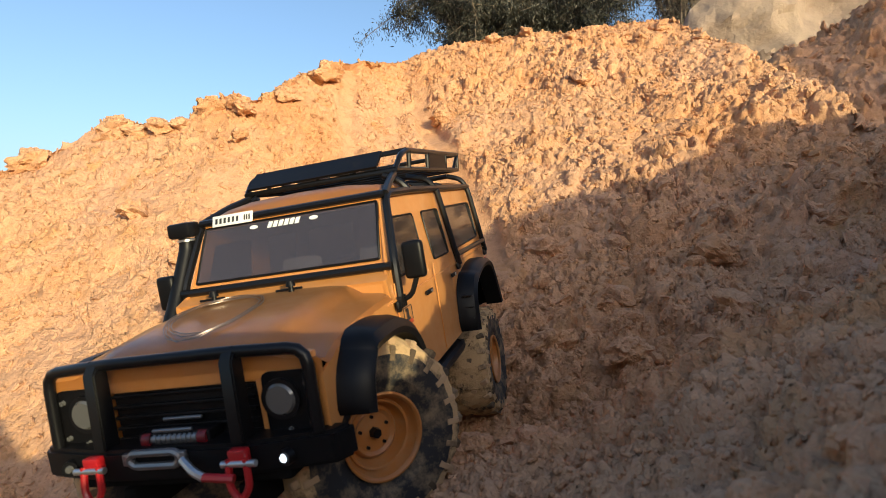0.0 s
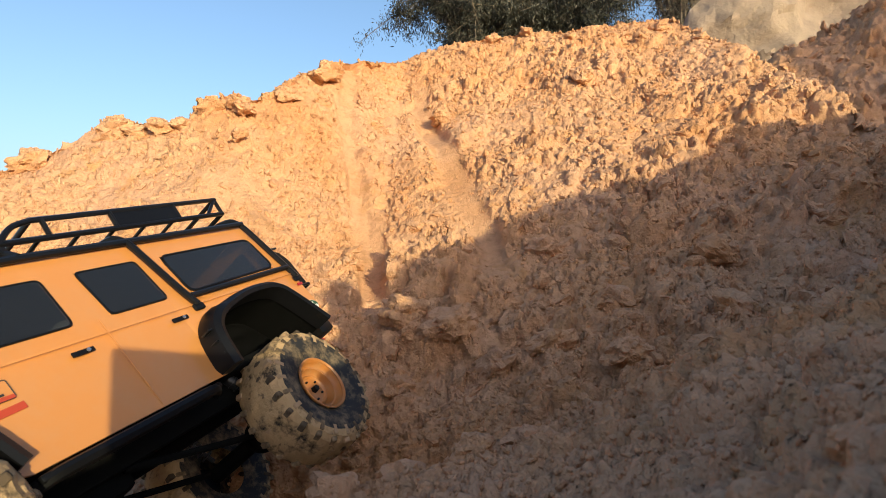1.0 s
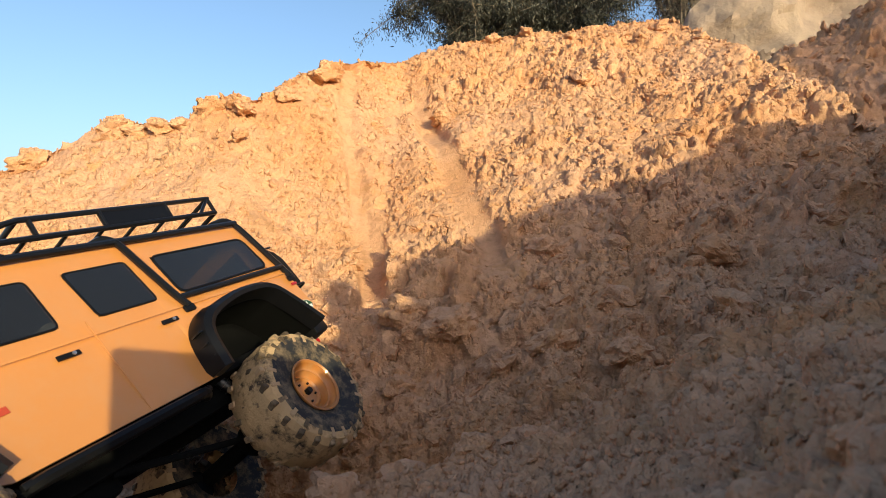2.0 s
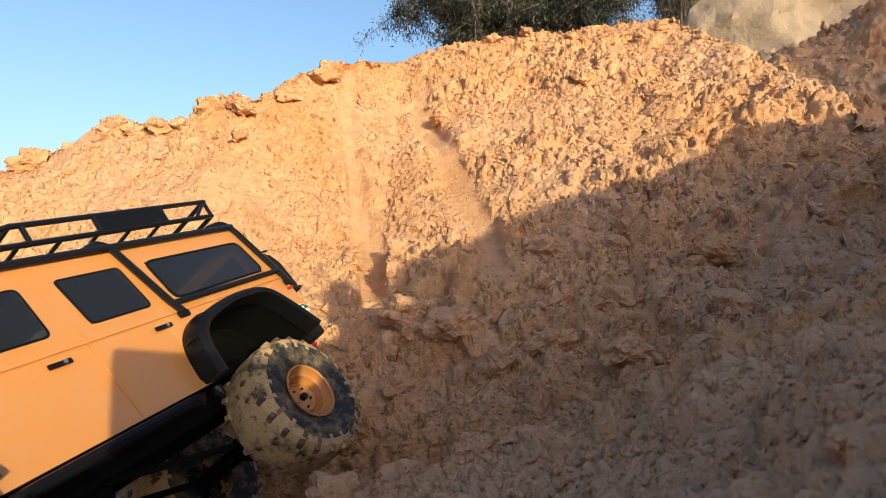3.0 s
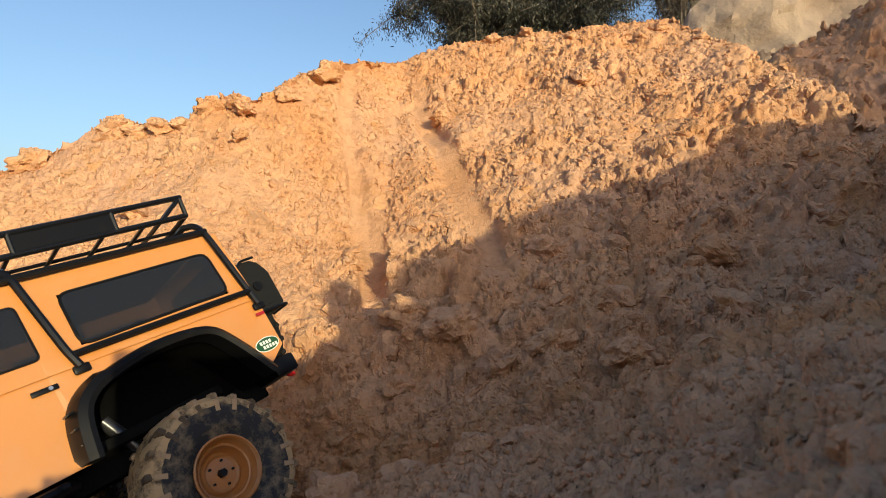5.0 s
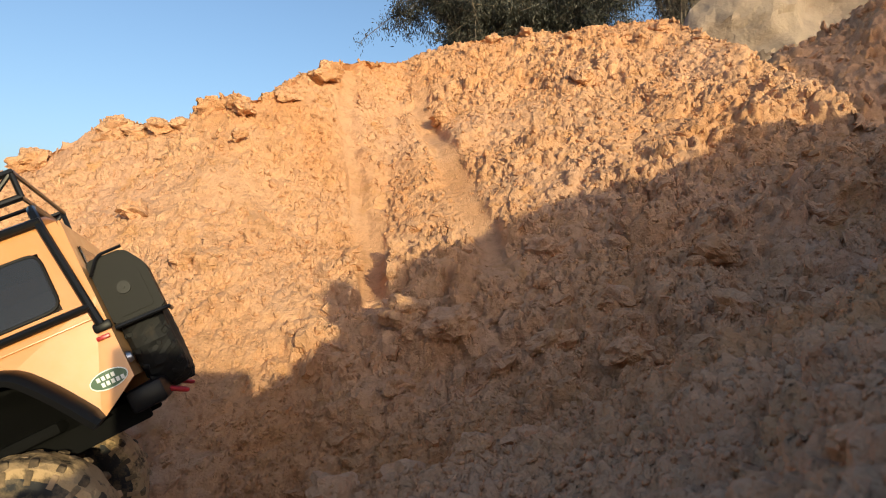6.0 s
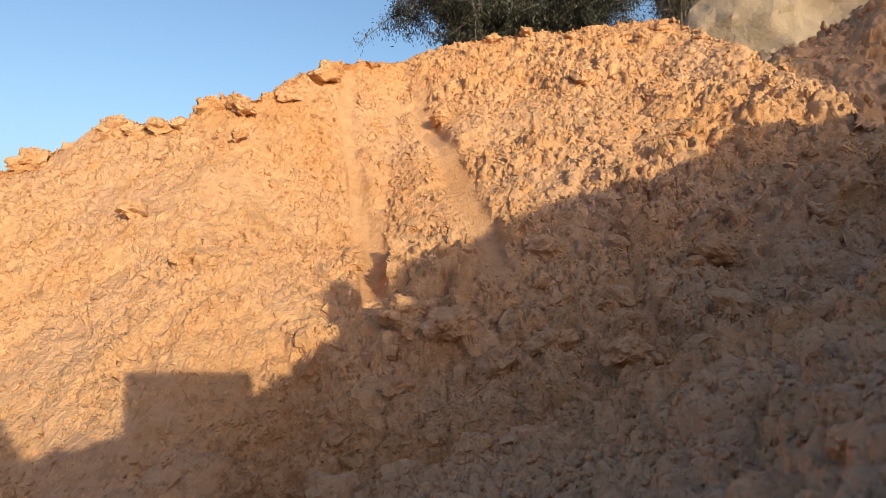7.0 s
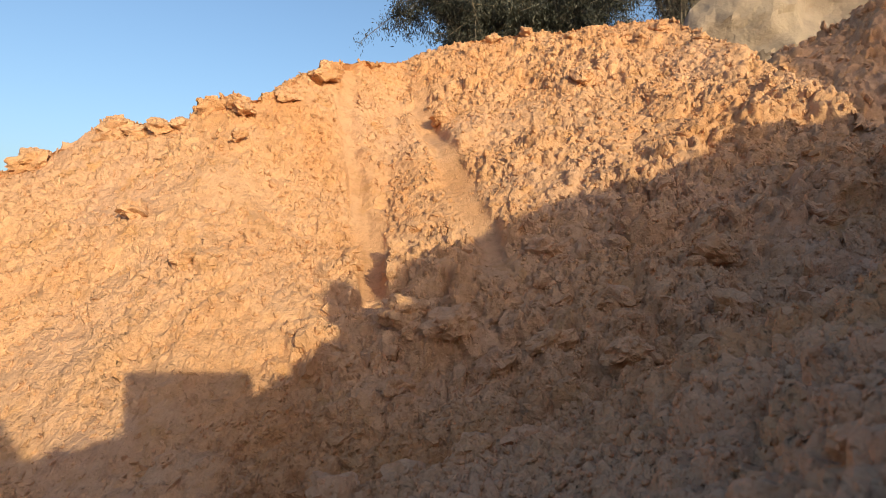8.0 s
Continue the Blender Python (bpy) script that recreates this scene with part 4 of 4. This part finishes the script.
    part("can_strap", bm, TUBE, can)
    sp = wheel_part(truck, "spare_wheel", False)
    sp.matrix_basis = Matrix.Translation(Vector((-0.337, 0.004, -0.012)) * SCALE) @ pose(0, 0, 0, 0, 0, 90) @ Matrix.Diagonal((0.86, 0.60, 0.86, 1))
    # cabin: floor, dash, seats
    bm = bmesh.new()
    box(bm, (-0.005, 0, -0.035), (0.19, 0.180, 0.010), 0.002)
    part("cabin_floor", bm, INSIDE, truck)
    bm = bmesh.new()
    box(bm, (0.070, 0, 0.018), (0.030, 0.176, 0.028), 0.005)
    part("dashboard", bm, INSIDE, truck)
    # dark sheets at doors, roof and tail, added so the orange inside looks unlit
    for s in (1, -1):
        bm = bmesh.new()
        box(bm, (-0.105, s * 0.093, 0.014), (0.41, 0.003, 0.018), 0.001)
        part("door_blackout", bm, INSIDE, truck)
    bm = bmesh.new()
    box(bm, (-0.125, 0, 0.0945), (0.36, 0.168, 0.003), 0.001)
    part("roof_blackout", bm, INSIDE, truck)
    bm = bmesh.new()
    box(bm, (-0.312, 0, 0.008), (0.003, 0.18, 0.05), 0.001)
    part("tail_blackout", bm, INSIDE, truck)
    for y in (-0.045, 0.045):
        bm = bmesh.new()
        box(bm, (-0.005, y, -0.012), (0.045, 0.045, 0.020), 0.006)
        box(bm, (-0.030, y, 0.020), (0.014, 0.045, 0.060), 0.006, pose(0, 0, 0, 0, -8, 0))
        part("seat", bm, SEAT, truck, "pale grey seat")
    bm = bmesh.new()
    box(bm, (-0.205, 0, 0.0075), (0.21, 0.184, 0.012), 0.002)
    part("cargo_box", bm, INSIDE, truck)


def build_chassis(truck):
    for s in (1, -1):
        bm = bmesh.new()
        box(bm, (-0.03, s * 0.042, -0.075), (0.56, 0.010, 0.022), 0.002)
        part("frame_rail", bm, WELL, truck)
        for xa, za, ax in ((0.152, -0.02, 0.159), (-0.150, -0.035, -0.185)):
            bm = bmesh.new()
            top, bot = Vector((xa, s * 0.050, za)), Vector((ax, s * 0.054, -0.115 if ax < 0 else -0.062))
            cyl(bm, top, top.lerp(bot, 0.5), 0.0062, 12)
            cyl(bm, top.lerp(bot, 0.45), bot, 0.0026, 10)
            for k in range(7):
                c = top.lerp(bot, 0.4 + 0.08 * k)
                cyl(bm, c, c + (bot - top) * 0.012, 0.0072, 12)
            part("shock_absorber", bm, SHOCK, truck, "dark coil shock absorber")
        bm = bmesh.new()
        tube(bm, [(-0.155, s * 0.040, -0.125), (-0.02, s * 0.036, -0.085)], 0.0035)
        part("suspension_link", bm, WELL, truck)
        bm = bmesh.new()
        tube(bm, [(0.205, s * 0.040, -0.07), (0.06, s * 0.036, -0.085)], 0.0035)
        part("suspension_link", bm, WELL, truck)
    for x, z in ((0.159, -0.074), (-0.197, -0.128)):
        bm = bmesh.new()
        cyl(bm, (x, -0.076, z), (x, 0.076, z), 0.0095, 16)
        r = bmesh.ops.create_uvsphere(bm, u_segments=14, v_segments=10, radius=0.020)
        bmesh.ops.translate(bm, vec=(x, 0.012, z), verts=r["verts"])
        part("axle", bm, WELL, truck, "black axle with diff housing")
    bm = bmesh.new()
    box(bm, (0.02, 0, -0.085), (0.10, 0.06, 0.030), 0.005)
    part("gearbox", bm, WELL, truck)
    bm = bmesh.new()
    box(bm, (0.0, 0, -0.058), (0.50, 0.15, 0.010), 0.003)
    part("floor_pan", bm, WELL, truck)


TYRE_R = 0.0695


def tyre_mesh():
    bm = bmesh.new()
    prof = [(-0.024, 0.0285), (-0.029, 0.040), (-0.0305, 0.050), (-0.0305, 0.0570), (-0.0285, 0.0630), (-0.022, 0.0672), (-0.010, 0.0690), (0.0, 0.0694), (0.010, 0.0690), (0.022, 0.0672), (0.0285, 0.0630), (0.0305, 0.0570), (0.0305, 0.050), (0.029, 0.040), (0.024, 0.0285)]
    n = 84
    rings = [[bm.verts.new((r * math.cos(2 * math.pi * k / n), y, r * math.sin(2 * math.pi * k / n))) for y, r in prof] for k in range(n)]
    for k in range(n):
        a, b = rings[k], rings[(k + 1) % n]
        for i in range(len(prof) - 1):
            f = bm.faces.new((a[i], a[i + 1], b[i + 1], b[i]))
            f.material_index = 1 if 3 <= i <= 10 else 0
    for v in bm.verts:
        r = math.hypot(v.co.x, v.co.z)
        if r > 0.056:
            k = 1 + 0.030 * noise.fractal(v.co * 110, 0.9, 2.0, 3)
            v.co.x, v.co.z = v.co.x * k, v.co.z * k
    return bm


def lug_mesh(size, taper):
    bm = bmesh.new()
    vs = bmesh.ops.create_cube(bm, size=1.0)["verts"]
    bmesh.ops.scale(bm, vec=size, verts=vs)
    for v in vs:
        if v.co.x > 0:
            v.co.y *= taper
            v.co.z *= taper
    bmesh.ops.bevel(bm, geom=bm.edges[:], offset=0.0008, segments=1, affect="EDGES")
    bmesh.ops.scale(bm, vec=(SCALE,) * 3, verts=bm.verts)
    me = bpy.data.meshes.new("tread_lug")
    bm.to_mesh(me)
    bm.free()
    return me


def add_lugs(wh, mat):
    wide, narrow, shoulder = lug_mesh((0.0085, 0.0105, 0.0070), 0.8), lug_mesh((0.0085, 0.0085, 0.0070), 0.8), lug_mesh((0.011, 0.0036, 0.0055), 0.85)
    for me in (wide, narrow, shoulder):
        me.materials.append(mat)
    rng = random.Random(8)
    for k in range(22):
        for row, (y, me, off) in enumerate(((-0.0225, wide, 0.0), (-0.007, narrow, 0.5), (0.008, narrow, 0.0), (0.0225, wide, 0.5))):
            a = 2 * math.pi * (k + off) / 22
            lug = new("tread_lug", me)
            lug.parent = wh
            lug.matrix_basis = Matrix.Rotation(-a, 4, "Y") @ Matrix.Translation(Vector((0.0649 + rng.uniform(-0.0008, 0.0008), y, 0)) * SCALE) @ Matrix.Rotation(radians(rng.uniform(-10, 10) + (16 if row % 2 else -16)), 4, "X")
        for s in (1, -1):
            a = 2 * math.pi * (k + (0.5 if s > 0 else 0.0)) / 22
            lug = new("tread_lug", me := shoulder)
            lug.parent = wh
            lug.matrix_basis = Matrix.Rotation(-a, 4, "Y") @ Matrix.Translation(Vector((0.0572, s * 0.0291, 0)) * SCALE)


def rim_mesh(s):
    bm = bmesh.new()
    prof = [(0.0272, 0.0305), (0.0288, 0.0320), (0.0285, 0.0335), (0.0268, 0.0335), (0.0255, 0.0305), (0.0205, 0.0292), (0.0185, 0.0270), (0.0205, 0.0262), (0.0200, 0.0245), (0.0140, 0.0232), (0.0105, 0.0205), (0.0135, 0.0192), (0.0145, 0.0175), (0.0125, 0.0150), (0.0130, 0.0065), (0.0135, 0.0)]
    n = 40
    last = None
    rings = [[bm.verts.new((r * math.cos(2 * math.pi * k / n), s * y, r * math.sin(2 * math.pi * k / n))) for y, r in ((y, r * 0.92) for y, r in prof[:-1])] for k in range(n)]
    mid = bm.verts.new((0, s * prof[-1][0], 0))
    for k in range(n):
        a, b = rings[k], rings[(k + 1) % n]
        for i in range(len(prof) - 2):
            bm.faces.new((a[i], a[i + 1], b[i + 1], b[i]))
        bm.faces.new((a[-1], mid, b[-1]))
    return bm


def wheel_part(truck, name, left):
    s = 1 if left else -1
    bm = bmesh.new()
    cyl(bm, (0, -0.022, 0), (0, s * 0.010, 0), 0.020, 24)
    wh = part(name, bm, BLACK, truck, "sand-caked off-road wheel on orange steel rim" if name == "wheel" else "black spare wheel")
    part("tyre", tyre_mesh(), [RUBBER, TREAD] if name == "wheel" else [SPARE, SPARE], wh, "knobbly tyre caked with sand" if name == "wheel" else "", False)
    add_lugs(wh, LUG if name == "wheel" else SPARE)
    part("rim", rim_mesh(s), RIM, wh, "dusty orange steel rim")
    bm = bmesh.new()
    cyl(bm, (0, s * 0.013, 0), (0, s * 0.0185, 0), 0.0042, 6, 0.0036)
    part("hub_nut", bm, BLACK, wh)
    for k in range(5):
        a = 2 * math.pi * k / 5 + 0.3
        bm = bmesh.new()
        cyl(bm, (0.0112 * math.cos(a), s * 0.0125, 0.0112 * math.sin(a)), (0.0112 * math.cos(a), s * 0.0145, 0.0112 * math.sin(a)), 0.0013, 6)
        part("bolt", bm, BLACK, wh)
    return wh


LUG = material("sandy_tread_lug", (0.2, 0.15, 0.1), 0.9, spec=0.1)
info = LUG.node_tree.nodes.new("ShaderNodeObjectInfo")
caked = mix(LUG, 0.5, info.outputs["Random"], noise_node(LUG, 160, 4, 0.7))
set_color(LUG, ramp(LUG, caked, [(0.30, (0.09, 0.065, 0.045)), (0.45, (0.20, 0.14, 0.085)), (0.58, (0.42, 0.28, 0.165))]))
DARKRED = material("dark_red_metal", (0.12, 0.008, 0.012), 0.35)
LAMP = material("lit_lamp", (0.8, 0.85, 0.9), 0.3)
LAMP.node_tree.nodes["Principled BSDF"].inputs["Emission Color"].default_value = (0.75, 0.87, 1.0, 1)
LAMP.node_tree.nodes["Principled BSDF"].inputs["Emission Strength"].default_value = 2.0
WIRE = material("bright_wire", (0.26, 0.20, 0.17), 0.3, metal=0.7)
SHOCK = material("dark_shock", (0.05, 0.05, 0.055), 0.3, metal=0.5)

truck = tagged(new("model_truck"), "orange model off-road truck with black cage and roof rack", "model car")
build_body(truck)
build_cage(truck)
build_rack(truck)
build_front(truck)
build_fittings(truck)
build_chassis(truck)
AXLES = ((0.159, 0.083, -0.070), (0.159, -0.083, -0.070), (-0.197, 0.088, -0.128), (-0.197, -0.088, -0.128))
wheels = [wheel_part(truck, "wheel", y > 0) for x, y, z in AXLES]

# ---- what stands behind the camera and throws its shadow ----
def build_phone():
    bm = bmesh.new()
    box(bm, (0, 0, 0), (0.164, 0.009, 0.082), 0.003, seg=3)
    ph = mesh_object("smartphone", bm, BLACK)
    ph.matrix_basis = pose(0.076, -0.022, CAM_Z + 0.001)
    return tagged(ph, "black smartphone standing on edge in the sand", "phone")


build_phone()

CLODS = ((-0.872, 1.236, 0.0359), (-0.704, 1.262, 0.0344), (-0.663, 1.258, 0.0205), (-0.505, 1.284, 0.0256), (-0.429, 1.270, 0.0300), (-0.354, 1.352, 0.0245), (-0.297, 1.486, 0.0378), (-0.533, 1.026, 0.0261), (-0.407, 0.910, 0.0215), (-0.414, 1.190, 0.0194), (0.345, 1.470, 0.0320), (0.019, 0.784, 0.0285), (-0.047, 0.832, 0.0302), (0.060, 0.734, 0.0266), (0.128, 0.738, 0.0241), (0.214, 0.676, 0.0245), (0.386, 0.840, 0.0274), (0.158, 0.942, 0.0291), (0.237, 0.798, 0.0174), (0.347, 0.718, 0.0235), (0.124, 0.186, 0.0100), (0.090, 0.158, 0.0072), (0.134, 0.822, 0.0149), (-0.059, 0.734, 0.0200), (-0.046, 1.100, 0.0220), (0.664, 1.526, 0.0194), (-0.006, 1.472, 0.0267), (0.596, 1.638, 0.0208), (0.149, 1.818, 0.0231), (0.251, 1.804, 0.0196), (0.372, 1.724, 0.0188), (-0.605, 1.262, 0.0220), (-0.565, 1.258, 0.0180))
for k, (x, y, r) in enumerate(CLODS):
    build_clod(x, y, r, 300 + k)
# unseen clod on the crest, shaped to throw the tall shadow on the heap
build_clod(0.349, -0.05, 0.060, 411, -0.2, (0.42, 0.5, 1.35))
for k, (x, y, r) in enumerate(((-0.115, 0.40, 0.016), (-0.075, 0.415, 0.02), (-0.03, 0.43, 0.017), (0.02, 0.44, 0.019), (-0.14, 0.375, 0.012), (0.07, 0.47, 0.016))):
    build_clod(x, y, r, 430 + k)
build_clod(-0.160, -0.09, 0.030, 413, 0.1)


# ---- far things ----
def build_tree(name, at, crown, radii, leaves, leaf, seed, label, spread=1.0):
    rng = random.Random(seed)
    tree = tagged(new(name), label, "tree")
    tree.location = at
    bm = bmesh.new()
    top = Vector(crown) - Vector(at)
    pts = [Vector((0, 0, 0)).lerp(top, k / 7) + Vector((rng.uniform(-1, 1), rng.uniform(-1, 1), 0)) * 0.12 * (k > 0) for k in range(8)]
    limbs = []
    for a, b, k in zip(pts, pts[1:], range(7)):
        cyl(bm, a, b, 0.24 * (1 - k / 9), 10, 0.24 * (1 - (k + 1) / 9))
    mesh_object("trunk", bm, BARK, tree)
    for i in range(72):
        d = Vector((rng.gauss(0, 1), rng.gauss(0, 1), rng.gauss(-0.1, 0.8))).normalized()
        k = rng.uniform(0.4, 1.0)
        tip = top + Vector((d.x * radii[0], d.y * radii[1], d.z * radii[2])) * k
        root = pts[rng.randint(3, 6)]
        mid = root.lerp(tip, 0.55) + Vector((0, 0, rng.uniform(0.1, 0.6)))
        limbs.append((root, mid, tip))
    bm = bmesh.new()
    twigs = []
    for root, mid, tip in limbs:
        cyl(bm, root, mid, 0.07, 6, 0.04)
        cyl(bm, mid, tip, 0.04, 6, 0.01)
        for j in range(16):
            a = mid.lerp(tip, rng.uniform(0.1, 1.05))
            b = a + Vector((rng.gauss(0, 0.42), rng.gauss(0, 0.42), rng.gauss(-0.22, 0.34))) * spread
            cyl(bm, a, b, 0.012, 4, 0.004)
            twigs.append((tuple(a), tuple(b)))
    tagged(mesh_object("branchwork", bm, BARK, tree), kind="stuff")
    nr = np.random.RandomState(seed)
    tw = np.array(twigs)[nr.randint(0, len(twigs), leaves)]
    k = nr.uniform(0.15, 1.08, (leaves, 1))
    c = tw[:, 0] * (1 - k) + tw[:, 1] * k + nr.normal(0, 1, (leaves, 3)) * 0.085 * spread
    d = nr.normal(0, 1, (leaves, 3)) * np.array((0.5, 0.5, 0.55)) + np.array((0, 0, -0.75))
    d /= np.linalg.norm(d, axis=1, keepdims=True)
    e = np.cross(d, nr.normal(0, 1, (leaves, 3)))
    e /= np.linalg.norm(e, axis=1, keepdims=True)
    L = (leaf * nr.uniform(0.6, 1.3, leaves))[:, None]
    bend = np.cross(d, e) * L * 0.12
    v = np.stack((c, c + d * L * 0.5 + e * L * 0.11 + bend, c + d * L, c + d * L * 0.5 - e * L * 0.11 + bend), 1).reshape(-1, 3)
    me = bpy.data.meshes.new("crown")
    me.from_pydata(v.tolist(), [], np.arange(leaves * 4).reshape(-1, 4).tolist())
    me.materials.append(LEAF)
    crown_ob = new("crown", me)
    crown_ob.parent = tree
    return tree


build_tree("tree", (1.4, 12.5, 0.0), (1.50, 12.5, 6.0), (3.15, 2.4, 3.1), 190000, 0.09, 5, "large dark grey-green drooping tree beyond the heap")
build_tree("tree", (8.6, 21.0, 0.0), (8.4, 21.0, 10.6), (1.9, 1.6, 2.0), 5000, 0.16, 9, "thin sparse tree behind the heap", 1.2)


def build_cliff():
    """A pale smooth sandstone bank far behind."""
    nx, nz = 90, 60
    me = bpy.data.meshes.new("sandstone_bank")
    u, v = np.meshgrid(np.linspace(0, 1, nx), np.linspace(0, 1, nz))
    x = 2.95 + 5.5 * u
    top = np.interp(u, (0, 0.05, 0.12, 0.3, 1), (1.6, 2.6, 3.5, 4.4, 5.0))
    z = -0.6 + (top + 0.6) * v
    y = 7.2 + 1.6 * v ** 1.4 + 0.5 * fractal(x * 0.9, z * 0.9, 91, 5, 0.55) + 0.25 * np.abs(fractal(x * 0.5 + 4, z * 1.6, 95, 3)) - 0.6 * u
    co = np.stack((x, y, z + CAM_Z), -1).reshape(-1, 3)
    idx = np.arange(nx * nz).reshape(nz, nx)
    quads = np.stack((idx[:-1, :-1], idx[:-1, 1:], idx[1:, 1:], idx[1:, :-1]), -1).reshape(-1, 4)
    me.from_pydata(co.tolist(), [], quads.tolist())
    bm = bmesh.new()
    bm.from_mesh(me)
    back = bmesh.ops.extrude_face_region(bm, geom=bm.faces[:])
    bmesh.ops.translate(bm, vec=(0.6, 3.0, -0.4), verts=[g for g in back["geom"] if isinstance(g, bmesh.types.BMVert)])
    ob = mesh_object("sandstone_bank", bm, ROCK)
    bpy.data.meshes.remove(me)
    return tagged(ob, "pale smooth sandstone bank behind the heap", "rock bank", kind="structure")


build_cliff()


# ---- motion ----
def motions():
    rows = [
        (0.0, -0.0932, 0.5094, 0.5035, 7.9, 6.5, -103.8),
        (0.2, -0.0950, 0.5049, 0.5040, 8.1, 5.7, -104.0),
        (0.4, -0.1284, 0.4745, 0.5034, 9.2, 3.7, -108.1),
        (0.5, -0.1574, 0.4549, 0.4923, 12.0, 4.4, -110.1),
        (0.6, -0.1989, 0.4391, 0.4664, 20.8, 7.9, -110.7),
        (0.7, -0.2427, 0.4242, 0.4447, 26.2, 7.8, -108.8),
        (0.8, -0.2745, 0.4249, 0.4315, 33.3, 6.7, -106.8),
        (1.0, -0.2975, 0.4164, 0.4277, 39.8, 7.7, -107.4),
        (3.0, -0.3064, 0.4077, 0.4221, 39.5, 8.3, -107.8),
        (3.3, -0.3405, 0.4111, 0.4122, 39.0, 10.4, -114.3),
        (3.5, -0.3550, 0.3840, 0.3998, 33.4, 12.6, -118.8),
        (3.6, -0.3560, 0.3814, 0.3986, 32.8, 12.8, -119.1),
        (4.7, -0.3679, 0.3751, 0.3971, 28.8, 13.2, -121.4),
        (5.8, -0.4440, 0.3850, 0.3800, 19.0, 20.0, -148.0),
        (5.9, -0.4650, 0.3880, 0.3770, 13.0, 22.3, -152.0),
        (6.0, -0.4855, 0.3880, 0.3750, 8.8, 24.2, -156.0),
        (6.1, -0.4940, 0.3520, 0.3730, 7.5, 23.4, -158.0),
        (6.2, -0.5010, 0.3050, 0.3830, 0.7, 21.8, -160.0),
        (6.4, -0.590, 0.215, 0.365, -2.0, 19.0, -166.0),
        (6.8, -0.900, 0.130, 0.350, 0.0, 12.0, -168.0),
        (8.0, -1.150, 0.060, 0.330, 0.0, 8.0, -168.0),
    ]
    walk(truck, [(t, pose(*p)) for t, *p in rows])
    # the wheels roll by the way made along the truck's axis; the front ones are steered to the right
    for wh, (x, y, z) in zip(wheels, AXLES):
        angle, last, keys = 0.0, None, []
        for t, *p in rows:
            m = pose(*p)
            here = m @ (Vector((x, y, z)) * SCALE)
            if last is not None:
                angle += (here - last).dot(m.to_3x3() @ Vector((1, 0, 0))) / (TYRE_R * SCALE)
            last = here
            steer = radians(-40) if x > 0 else 0.0
            sag = float(np.interp(t, (0.0, 0.2, 0.4, 0.5), (0.0, -0.001, -0.009, -0.010))) if x > 0 else 0.0
            keys.append((t, Matrix.Translation(Vector((x, y, z + sag)) * SCALE) @ Matrix.Rotation(steer, 4, "Z") @ Matrix.Rotation(angle, 4, "Y")))
        walk(wh, keys)


motions()
